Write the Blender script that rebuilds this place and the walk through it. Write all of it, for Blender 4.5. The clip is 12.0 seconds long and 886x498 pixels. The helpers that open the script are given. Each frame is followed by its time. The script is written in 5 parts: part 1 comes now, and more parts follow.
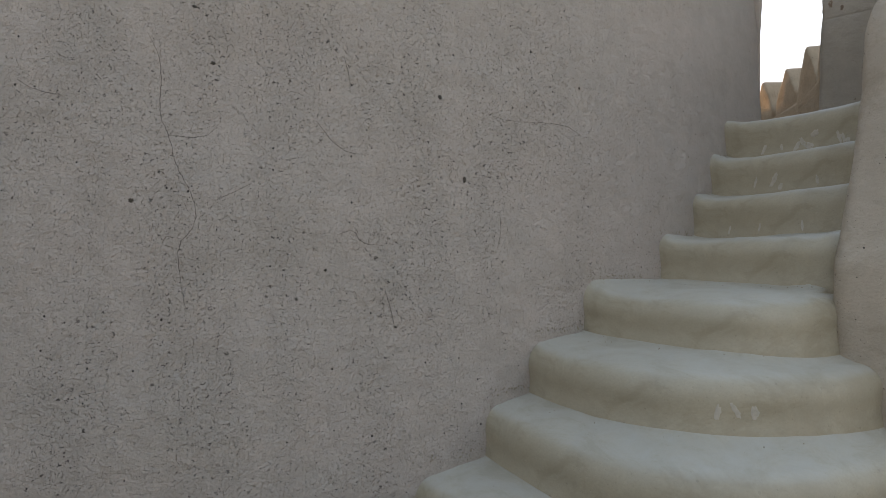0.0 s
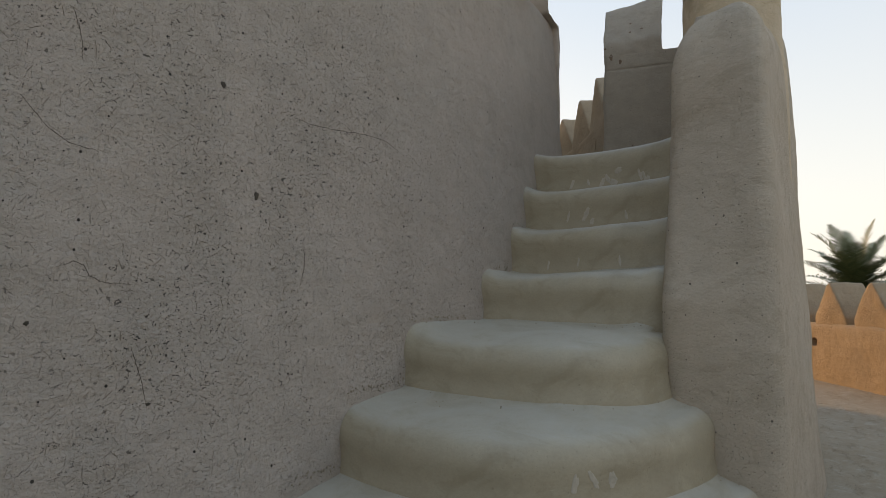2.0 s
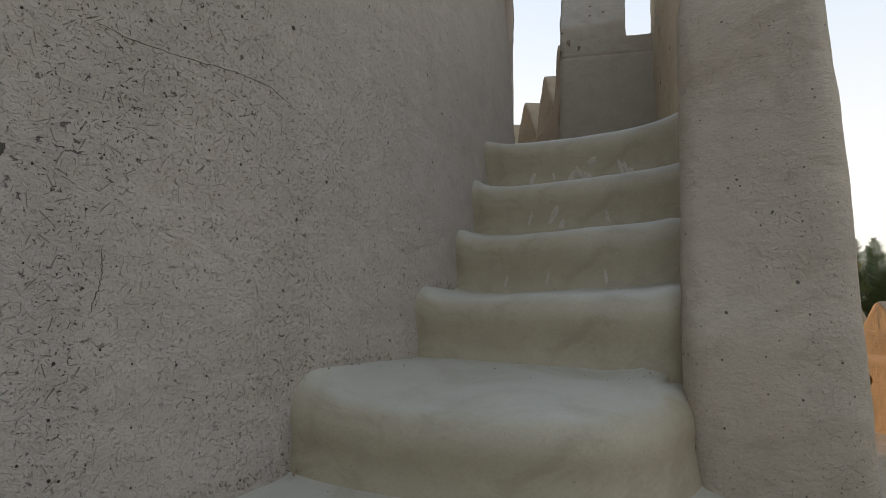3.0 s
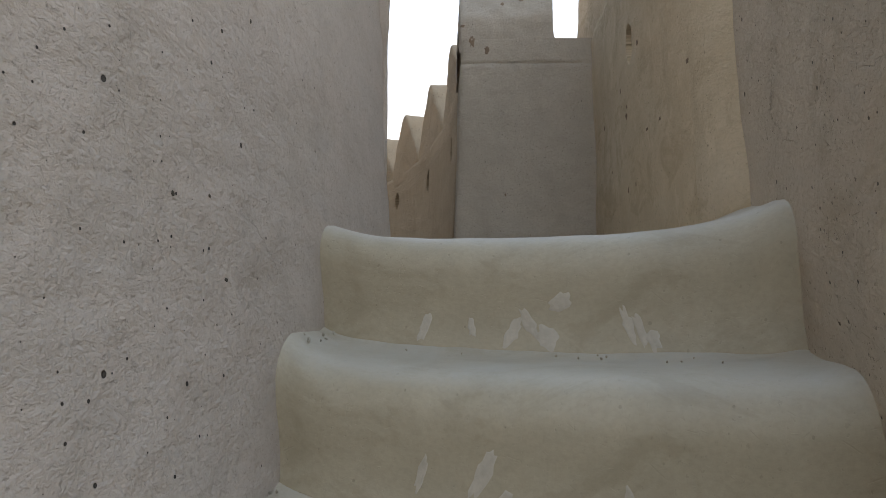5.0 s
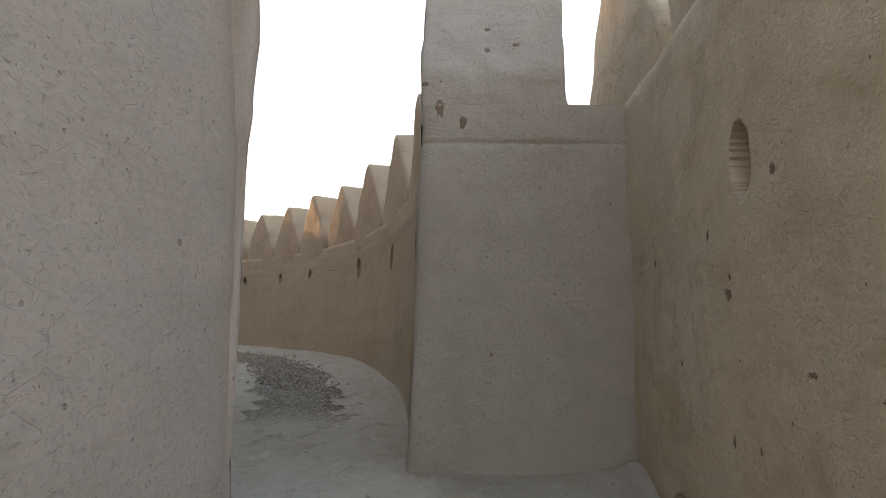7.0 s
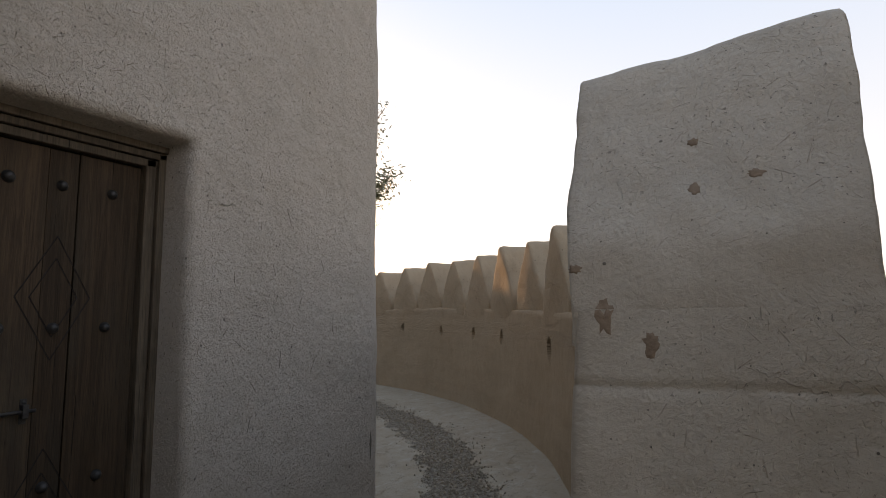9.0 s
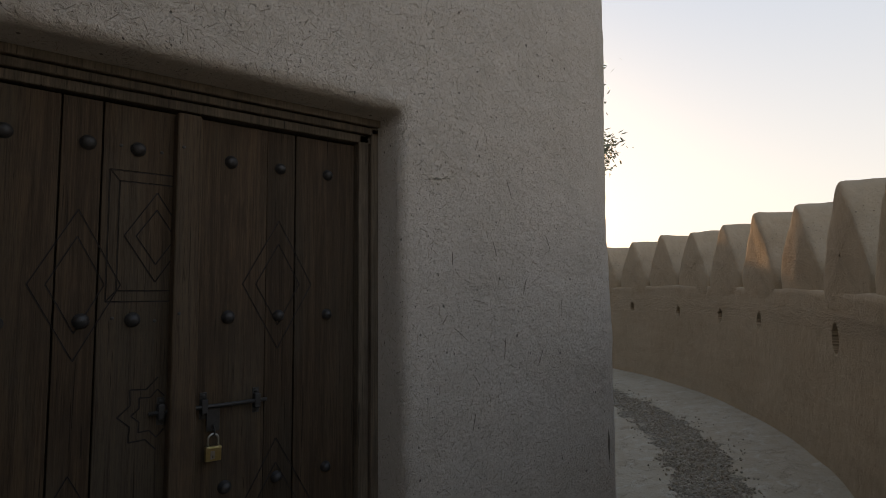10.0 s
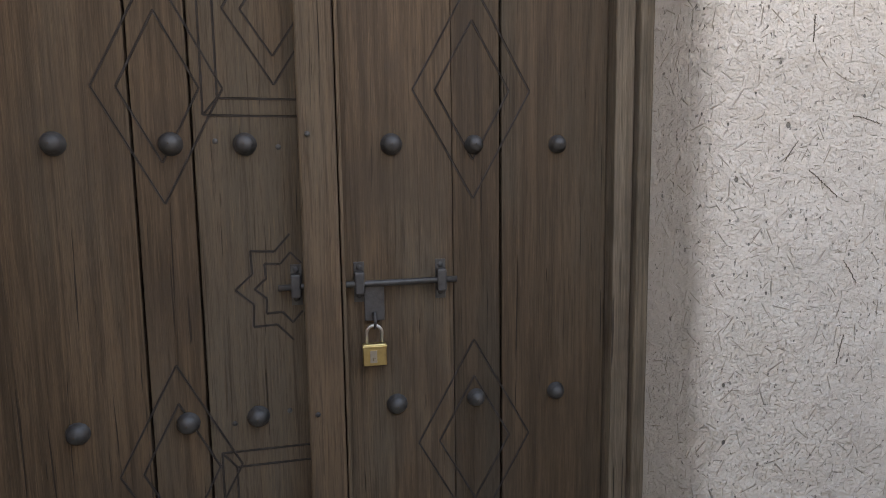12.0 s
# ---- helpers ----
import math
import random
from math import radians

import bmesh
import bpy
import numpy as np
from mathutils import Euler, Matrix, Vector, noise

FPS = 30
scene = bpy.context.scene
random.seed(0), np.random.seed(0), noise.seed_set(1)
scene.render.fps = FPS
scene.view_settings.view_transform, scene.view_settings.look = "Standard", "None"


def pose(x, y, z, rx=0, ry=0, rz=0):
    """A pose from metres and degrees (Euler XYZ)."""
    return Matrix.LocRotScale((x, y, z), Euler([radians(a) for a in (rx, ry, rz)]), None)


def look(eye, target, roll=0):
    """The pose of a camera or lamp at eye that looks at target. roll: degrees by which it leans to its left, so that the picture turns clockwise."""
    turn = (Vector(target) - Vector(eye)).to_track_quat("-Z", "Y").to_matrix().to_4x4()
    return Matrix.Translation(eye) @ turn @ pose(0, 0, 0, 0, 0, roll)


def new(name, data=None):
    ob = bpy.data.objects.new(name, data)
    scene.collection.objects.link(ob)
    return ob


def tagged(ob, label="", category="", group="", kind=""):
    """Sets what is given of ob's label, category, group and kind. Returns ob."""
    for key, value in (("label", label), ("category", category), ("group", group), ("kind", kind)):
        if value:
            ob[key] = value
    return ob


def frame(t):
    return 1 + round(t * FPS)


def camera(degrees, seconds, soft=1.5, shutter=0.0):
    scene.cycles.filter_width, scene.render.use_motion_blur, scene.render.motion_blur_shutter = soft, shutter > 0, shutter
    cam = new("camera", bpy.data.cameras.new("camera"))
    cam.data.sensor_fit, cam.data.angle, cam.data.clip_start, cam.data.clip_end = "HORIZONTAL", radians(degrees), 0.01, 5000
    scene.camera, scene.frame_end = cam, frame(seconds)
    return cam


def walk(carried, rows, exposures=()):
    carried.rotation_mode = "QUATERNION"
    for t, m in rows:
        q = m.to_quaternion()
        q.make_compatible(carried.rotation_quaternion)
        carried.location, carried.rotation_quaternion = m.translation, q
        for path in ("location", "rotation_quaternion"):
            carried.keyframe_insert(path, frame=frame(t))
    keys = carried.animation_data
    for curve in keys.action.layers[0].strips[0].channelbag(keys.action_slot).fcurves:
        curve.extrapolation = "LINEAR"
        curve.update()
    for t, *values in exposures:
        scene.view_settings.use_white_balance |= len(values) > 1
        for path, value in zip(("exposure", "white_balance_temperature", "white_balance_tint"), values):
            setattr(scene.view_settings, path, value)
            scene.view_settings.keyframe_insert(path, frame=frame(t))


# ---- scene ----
cam = camera(75.2, 12.0, soft=0.7)
PATH = [
    (0, (-0.002, 0.044, 1.297), (1.284, 1.575, 1.323), 0.7),
    (0.5, (-0.223, 0.04, 1.326), (1.236, 1.406, 1.381), 0.4),
    (1, (-0.168, 0.113, 1.313), (1.405, 1.345, 1.404), 0.1),
    (1.5, (0.096, 0.292, 1.337), (1.758, 1.397, 1.465), 0.1),
    (2, (0.419, 0.537, 1.32), (2.158, 1.514, 1.472), 0.1),
    (2.5, (0.778, 0.772, 1.352), (2.569, 1.644, 1.527), 0.2),
    (2.7, (0.977, 0.847, 1.347), (2.787, 1.678, 1.536), 0.3),
    (4.3, (2.538, 1.27, 1.858), (4.455, 1.802, 2.061), 0.3),
    (4.5, (2.679, 1.298, 1.956), (4.609, 1.781, 2.162), 0.1),
    (5, (2.985, 1.411, 2.136), (4.941, 1.774, 2.342), 0.1),
    (5.5, (3.268, 1.445, 2.308), (5.237, 1.729, 2.513), 0.0),
    (6, (3.591, 1.458, 2.5), (5.566, 1.672, 2.728), -0.0),
    (6.5, (3.93, 1.502, 2.692), (5.9, 1.739, 2.939), 0.4),
    (6.7, (4.024, 1.498, 2.775), (5.99, 1.761, 3.028), 0.4),
    (8.3, (4.8, 1.526, 3.426), (6.682, 2.162, 3.654), -0.5),
    (8.5, (4.906, 1.509, 3.485), (6.756, 2.235, 3.716), -0.4),
    (9, (5.06, 1.529, 3.724), (6.776, 2.529, 3.963), -0.6),
    (9.5, (5.17, 1.683, 3.745), (6.669, 2.989, 3.959), -0.7),
    (10, (5.331, 1.813, 3.762), (6.562, 3.381, 3.926), -0.5),
    (10.5, (5.533, 1.915, 3.768), (6.52, 3.652, 3.856), -0.6),
    (11, (5.614, 2.107, 3.717), (6.419, 3.938, 3.69), -0.7),
    (11.5, (5.677, 2.32, 3.675), (6.278, 4.223, 3.542), -0.8),
    (12, (5.793, 2.518, 3.627), (6.165, 4.471, 3.407), -0.8),
]
STOPS = [(0, 1.35, 13), (1, 1.0, 14), (2, 0.88, 11), (2.7, 0.95, 12), (4.3, 1.54, 14), (5, 1.74, 14), (6.5, 1.9, 15), (8.3, 1.25, 18), (9, 1.0, 17), (10, 0.66, 15), (10.6, 0.98, 17), (11, 1.85, 18), (11.5, 2.6, 18), (12, 3.1, 19)]
EXPOSURES = [(t, stops - 0.06, 7600 if t < 1.5 else 7900, tint) for t, stops, tint in STOPS]
walk(cam, [(t, look(eye, target, roll)) for t, eye, target, roll in PATH], EXPOSURES)

# ---- world and sun ----
SUN_TO = Vector((0.62, 0.785, 0.0)).normalized()   # level direction towards the low sun
SUN_EL = radians(9.0)
world = bpy.data.worlds.new("world")
scene.world = world
world.use_nodes = True
wn = world.node_tree
sky = wn.nodes.new("ShaderNodeTexSky")
sky.sky_type = "NISHITA"
sky.sun_disc = False
sky.sun_elevation = SUN_EL
sky.sun_rotation = math.atan2(SUN_TO.x, SUN_TO.y)
sky.dust_density = 2.0
sky.air_density = 1.0
haze = wn.nodes.new("ShaderNodeMix")           # thin high haze over the whole dome
haze.data_type = "RGBA"
haze.blend_type = "MIX"
haze.inputs[0].default_value = 0.85
up = wn.nodes.new("ShaderNodeTexCoord")
height = wn.nodes.new("ShaderNodeSeparateXYZ")
wn.links.new(up.outputs["Generated"], height.inputs[0])
fade = wn.nodes.new("ShaderNodeMapRange")
fade.interpolation_type = "SMOOTHSTEP"
fade.inputs[1].default_value = -0.05
fade.inputs[2].default_value = 0.85
wn.links.new(height.outputs[2], fade.inputs[0])
dome = wn.nodes.new("ShaderNodeMix")           # pale and warm low down, blue overhead
dome.data_type = "RGBA"
dome.inputs[6].default_value = (3.75, 4.0, 4.3, 1)
dome.inputs[7].default_value = (1.75, 2.7, 4.2, 1)
wn.links.new(fade.outputs[0], dome.inputs[0])
wn.links.new(dome.outputs[2], haze.inputs[7])
wn.links.new(sky.outputs[0], haze.inputs[6])
wn.links.new(haze.outputs[2], wn.nodes["Background"].inputs[0])
wn.nodes["Background"].inputs[1].default_value = 0.15
sun = new("sun", bpy.data.lights.new("sun", "SUN"))
sun.data.energy = 2.0
sun.data.angle = radians(2.0)
sun.data.color = (1.0, 0.62, 0.32)
toward = SUN_TO * math.cos(SUN_EL) + Vector((0, 0, math.sin(SUN_EL)))
sun.matrix_world = look(tuple(toward * 60), (0, 0, 0))


# ---- materials ----
class Nodes:
    """Short hand for one node tree."""

    def __init__(self, name):
        self.mat = bpy.data.materials.new(name)
        self.mat.use_nodes = True
        self.t = self.mat.node_tree
        self.bsdf = self.t.nodes["Principled BSDF"]

    def add(self, kind, **values):
        n = self.t.nodes.new(kind)
        for k, v in values.items():
            n.inputs[k.replace("_", " ")].default_value = v
        return n

    def link(self, a, b):
        self.t.links.new(a, b)

    def math(self, op, a, b=0.0, c=None, clamp=False):
        n = self.t.nodes.new("ShaderNodeMath")
        n.operation = op
        n.use_clamp = clamp
        for i, v in enumerate((a, b) if c is None else (a, b, c)):
            if isinstance(v, (int, float)):
                n.inputs[i].default_value = v
            else:
                self.link(v, n.inputs[i])
        return n.outputs[0]

    def ramp(self, v, lo, hi, a=0.0, b=1.0):
        n = self.t.nodes.new("ShaderNodeMapRange")
        n.interpolation_type = "SMOOTHSTEP"
        self.link(v, n.inputs[0])
        for i, x in enumerate((lo, hi, a, b)):
            n.inputs[i + 1].default_value = x
        return n.outputs[0]

    def mix(self, f, a, b, mode="MIX"):
        n = self.t.nodes.new("ShaderNodeMix")
        n.data_type = "RGBA"
        n.blend_type = mode
        for i, v in ((0, f), (6, a), (7, b)):
            if isinstance(v, (int, float)):
                n.inputs[i].default_value = v
            elif isinstance(v, tuple):
                n.inputs[i].default_value = (*v, 1)
            else:
                self.link(v, n.inputs[i])
        return n.outputs[2]

    def noise(self, vec, scale, detail=3.0, rough=0.55, distortion=0.0):
        n = self.add("ShaderNodeTexNoise", Scale=scale, Detail=detail, Roughness=rough, Distortion=distortion)
        self.link(vec, n.inputs["Vector"])
        return n.outputs["Fac"]

    def place(self, vec, scale, shift=(0, 0, 0)):
        n = self.t.nodes.new("ShaderNodeMapping")
        self.link(vec, n.inputs["Vector"])
        n.inputs["Scale"].default_value = scale
        n.inputs["Location"].default_value = shift
        return n.outputs[0]

    def coord(self, which):
        return self.t.nodes.new("ShaderNodeTexCoord").outputs[which]

    def bump(self, height, strength, distance):
        n = self.add("ShaderNodeBump", Strength=strength, Distance=distance)
        self.link(height, n.inputs["Height"])
        self.link(n.outputs[0], self.bsdf.inputs["Normal"])


def straw_layer(m, uv, scale, shift, width, length, upright=1.0, keep=1.0):
    """One bit of straw for each cell, lying at its own angle: a mask."""
    p = m.place(uv, (scale, scale, scale), shift)
    v = m.t.nodes.new("ShaderNodeTexVoronoi")
    v.voronoi_dimensions = "2D"
    v.inputs["Scale"].default_value = 1.0
    m.link(p, v.inputs["Vector"])
    d = m.t.nodes.new("ShaderNodeVectorMath")
    d.operation = "SUBTRACT"
    m.link(p, d.inputs[0])
    m.link(v.outputs["Position"], d.inputs[1])
    sep = m.t.nodes.new("ShaderNodeSeparateColor")
    m.link(v.outputs["Color"], sep.inputs[0])
    turn = m.t.nodes.new("ShaderNodeVectorRotate")
    turn.rotation_type = "Z_AXIS"
    m.link(d.outputs[0], turn.inputs["Vector"])
    m.link(m.math("MULTIPLY", m.math("SUBTRACT", sep.outputs[0], 0.5), 3.1 * upright), turn.inputs["Angle"])
    xyz = m.t.nodes.new("ShaderNodeSeparateXYZ")
    m.link(turn.outputs[0], xyz.inputs[0])
    across = m.ramp(m.math("ABSOLUTE", xyz.outputs[0]), width * 0.4, width, 1, 0)
    along = m.ramp(m.math("ABSOLUTE", xyz.outputs[1]), length * 0.6, length, 1, 0)
    mask = m.math("MULTIPLY", across, along)
    return m.math("MULTIPLY", mask, m.ramp(sep.outputs[1], 1 - keep, 1 - keep + 0.05)), sep.outputs[2]


def pit_layer(m, uv, scale, shift, size, keep):
    p = m.place(uv, (scale, scale * 0.8, scale), shift)
    v = m.t.nodes.new("ShaderNodeTexVoronoi")
    v.voronoi_dimensions = "2D"
    v.inputs["Scale"].default_value = 1.0
    m.link(p, v.inputs["Vector"])
    sep = m.t.nodes.new("ShaderNodeSeparateColor")
    m.link(v.outputs["Color"], sep.inputs[0])
    r = m.math("MULTIPLY", m.math("POWER", sep.outputs[0], 2.5), size)
    r = m.math("ADD", r, size * 0.35)
    hole = m.ramp(m.math("SUBTRACT", v.outputs["Distance"], r), -0.008, 0.006, 1, 0)
    return m.math("MULTIPLY", hole, m.ramp(sep.outputs[1], 1 - keep, 1 - keep + 0.02))


def plaster(name, colour, second, fibre=0.6, even=0.0, calm=None, straw=0.5, pits=0.5, worms=0.5, cracks=0.3, lumps=1.0, fine=1.0, streaks=0.4, rough=0.92, shine=0.25, relief=1.0, stains=0.15, pore=0.046, skylit_dust=0.0):
    """Mud plaster with chopped straw: two tones, bits of straw, pits and fine cracks."""
    m = Nodes(name)
    uv = m.coord("UV")
    big = m.noise(uv, 0.9, 4, 0.6, 0.4)
    mid = m.noise(uv, 7.0, 5, 0.65)
    grain = m.noise(uv, 85.0, 4, 0.7)
    drip = m.noise(m.place(uv, (5.0, 0.45, 1)), 1.0, 4, 0.6, 0.3)
    base = m.mix(m.ramp(big, 0.32, 0.68), colour, second)
    base = m.mix(m.ramp(drip, 0.45, 0.75, 0, streaks), base, tuple(c * 0.86 for c in second))
    base = m.mix(m.ramp(mid, 0.3, 0.7, 0, 0.34), base, tuple(min(1, c * 1.22) for c in colour))
    base = m.mix(m.ramp(grain, 0.4, 0.66, 0, 0.25), base, tuple(c * 0.74 for c in colour))
    blot = m.noise(m.place(uv, (1, 1.4, 1), (2, 5, 0)), 3.2, 7, 0.72, 0.8)
    base = m.mix(m.ramp(blot, 0.5, 0.62, 0, stains), base, tuple(c * k for c, k in zip(second, (0.72, 0.69, 0.62))))
    rub = m.noise(m.place(uv, (1.3, 1, 1), (8, 3, 0)), 5.5, 7, 0.75, 0.6)
    base = m.mix(m.ramp(rub, 0.55, 0.64, 0, stains * 0.8), base, tuple(min(1, c * 1.2) for c in colour))
    wob = m.t.nodes.new("ShaderNodeVectorMath")
    wob.operation = "ADD"
    nz = m.add("ShaderNodeTexNoise", Scale=14.0, Detail=3.0)
    m.link(uv, nz.inputs["Vector"])
    sc = m.t.nodes.new("ShaderNodeVectorMath")
    sc.operation = "SCALE"
    sc.inputs["Scale"].default_value = 0.005
    m.link(nz.outputs["Color"], sc.inputs[0])
    m.link(uv, wob.inputs[0])
    m.link(sc.outputs[0], wob.inputs[1])
    buv = wob.outputs[0]
    zone = m.ramp(m.noise(m.place(uv, (1.9, 0.55, 1), (3, 1, 0)), 1.6, 5, 0.6, 0.5), 0.36, 0.64, 0.28, 0.9)
    if calm:                                        # smoother finish further along the wall
        ox = m.t.nodes.new("ShaderNodeSeparateXYZ")
        m.link(m.coord("Object"), ox.inputs[0])
        along = m.math("ADD", ox.outputs[0], m.math("MULTIPLY", m.math("SUBTRACT", big, 0.5), 1.5))
        zone = m.math("MULTIPLY", zone, m.ramp(along, calm[0], calm[1], 1.0, 0.12))
        still = m.ramp(along, calm[1], calm[1] + 0.9, 1.0, 0.35)
    hollow = m.noise(uv, 30.0, 6, 0.78, 0.4)
    # shade of the hollows put into the colour, beside their bump
    base = m.mix(m.math("MULTIPLY", m.ramp(hollow, 0.42, 0.30), m.math("MULTIPLY", zone, 0.26 * lumps)), base, tuple(c * 0.5 for c in colour))
    base = m.mix(m.math("MULTIPLY", zone, 0.09 * lumps), base, tuple(c * k for c, k in zip(colour, (0.84, 0.9, 0.94))))
    s1, t1 = straw_layer(m, buv, 34, (0, 0, 0), 0.030, 0.32, 1.0, fibre)
    s2, t2 = straw_layer(m, buv, 52, (3.3, 7.1, 0), 0.05, 0.38, 1.0, fibre)
    s3, t3 = straw_layer(m, buv, 21, (9.3, 1.7, 0), 0.030, 0.42, 0.9, fibre * 0.55)
    zone = m.math("MAXIMUM", zone, even)
    dark = m.math("MULTIPLY", m.math("MAXIMUM", s1, s3), zone)
    pale = m.math("MULTIPLY", s2, m.math("MAXIMUM", zone, 0.08))
    base = m.mix(m.math("MULTIPLY", m.math("MULTIPLY", dark, m.ramp(mid, 0.35, 0.6, 0.5, 1.0)), 0.75 * straw, clamp=True), base, tuple(c * k for c, k in zip(colour, (0.42, 0.38, 0.30))))
    base = m.mix(m.math("MULTIPLY", m.math("MULTIPLY", pale, t2), 0.6 * straw), base, tuple(min(1, c * 1.55) for c in colour))
    p1 = m.math("MULTIPLY", m.ramp(m.noise(m.place(uv, (1, 1.25, 1)), 55, 3.0, 0.6, 0.8), 0.635, 0.66), m.math("MULTIPLY", zone, worms))
    p2 = m.math("MAXIMUM", pit_layer(m, buv, 11.0, (5, 2, 0), pore, 0.35), pit_layer(m, buv, 27.0, (1, 8, 0), pore * 1.5, 0.3))
    if calm:
        p2 = m.math("MULTIPLY", p2, still)
    p3 = m.math("MULTIPLY", m.ramp(m.noise(m.place(uv, (1, 0.7, 1)), 115, 3, 0.55), 0.643, 0.665), m.math("MULTIPLY", m.ramp(mid, 0.36, 0.56, 0.25, 1.0), m.math("MAXIMUM", zone, 0.2)))
    holes = m.math("MAXIMUM", m.math("MAXIMUM", p1, p2), m.math("MULTIPLY", p3, 0.9))
    base = m.mix(m.math("MULTIPLY", holes, pits), base, tuple(c * 0.13 for c in colour))
    cv = m.t.nodes.new("ShaderNodeTexVoronoi")
    cv.voronoi_dimensions = "2D"
    cv.feature = "DISTANCE_TO_EDGE"
    cv.inputs["Scale"].default_value = 3.1
    big_wob = m.add("ShaderNodeTexNoise", Scale=3.5, Detail=5.0, Roughness=0.65)
    m.link(uv, big_wob.inputs["Vector"])
    sc2 = m.t.nodes.new("ShaderNodeVectorMath")
    sc2.operation = "SCALE"
    sc2.inputs["Scale"].default_value = 0.35
    m.link(big_wob.outputs["Color"], sc2.inputs[0])
    w2 = m.t.nodes.new("ShaderNodeVectorMath")
    w2.operation = "ADD"
    m.link(uv, w2.inputs[0])
    m.link(sc2.outputs[0], w2.inputs[1])
    m.link(w2.outputs[0], cv.inputs["Vector"])
    crack = m.math("MULTIPLY", m.ramp(cv.outputs["Distance"], 0.002, 0.008, 1, 0), m.ramp(m.noise(uv, 2.3, 2), 0.56, 0.64))
    base = m.mix(m.math("MULTIPLY", crack, cracks), base, tuple(c * 0.3 for c in colour))
    if skylit_dust:                                        # level faces painted paler: sky light on treads, with some dust
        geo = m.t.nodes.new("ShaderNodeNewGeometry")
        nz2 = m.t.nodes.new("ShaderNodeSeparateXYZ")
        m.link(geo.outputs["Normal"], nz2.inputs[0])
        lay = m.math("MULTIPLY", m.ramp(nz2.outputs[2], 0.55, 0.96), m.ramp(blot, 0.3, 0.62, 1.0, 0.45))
        base = m.mix(m.math("MULTIPLY", lay, skylit_dust), base, (0.48, 0.445, 0.38))
    m.link(base, m.bsdf.inputs["Base Color"])
    m.bsdf.inputs["Roughness"].default_value = rough
    m.bsdf.inputs["Specular IOR Level"].default_value = shine
    h = m.math("MULTIPLY", m.noise(uv, 11.0, 5, 0.55), 1.9 * lumps)
    h = m.math("ADD", h, m.math("MULTIPLY", m.math("MULTIPLY", hollow, zone), 0.9 * lumps))
    h = m.math("ADD", h, m.math("MULTIPLY", grain, 0.28 * fine))
    if calm:
        h = m.math("MULTIPLY", h, still)
    h = m.math("SUBTRACT", h, m.math("MULTIPLY", dark, 0.26 * straw))
    h = m.math("ADD", h, m.math("MULTIPLY", pale, 0.24 * straw))
    h = m.math("SUBTRACT", h, m.math("MULTIPLY", holes, 0.5 * pits))
    h = m.math("SUBTRACT", h, m.math("MULTIPLY", crack, 1.2 * cracks))
    m.bump(h, relief, 0.014)
    return m.mat


MUD_STAIR = plaster("mud plaster of the stair wall", (0.47, 0.39, 0.325), (0.435, 0.37, 0.31), fibre=0.85, calm=(2.4, 3.9), even=0.05, straw=1.35, pits=1.0, worms=1.0, cracks=0.08, lumps=0.8, fine=1.3, streaks=0.2, relief=1.1, pore=0.038)
MUD_SMOOTH = plaster("smooth worn mud plaster", (0.41, 0.343, 0.24), (0.365, 0.297, 0.2), fibre=0.12, straw=0.2, pits=0.2, worms=0.0, cracks=0.04, lumps=0.14, fine=0.2, streaks=0.3, rough=0.5, shine=0.5, relief=0.7, stains=0.3, skylit_dust=0.8)
MUD_PALE = plaster("pale weathered mud plaster", (0.45, 0.383, 0.31), (0.41, 0.347, 0.275), fibre=0.4, even=0.25, straw=0.6, pits=0.65, worms=0.15, cracks=0.1, lumps=0.5, pore=0.03)
MUD_MID = plaster("tan mud plaster", (0.51, 0.42, 0.325), (0.465, 0.377, 0.282), fibre=0.5, even=0.2, straw=0.6, pits=0.8, worms=0.2, cracks=0.2, lumps=0.55, stains=0.3)
MUD_WARM = plaster("ochre mud plaster", (0.375, 0.28, 0.185), (0.32, 0.235, 0.15), fibre=0.45, even=0.2, straw=0.5, pits=0.7, worms=0.2, cracks=0.2, lumps=0.6, streaks=0.7)
MUD_WALL = plaster("stained tan mud plaster", (0.61, 0.49, 0.35), (0.57, 0.435, 0.285), fibre=0.45, even=0.2, straw=0.5, pits=0.55, worms=0.15, cracks=0.06, lumps=0.5, streaks=0.8, stains=0.45, pore=0.03)
MUD_STRAW = plaster("mud plaster thick with straw", (0.49, 0.42, 0.35), (0.46, 0.395, 0.325), fibre=1.0, even=0.9, straw=0.95, pits=0.75, worms=0.1, cracks=0.06, lumps=0.65, fine=1.2, streaks=0.15, relief=1.15)


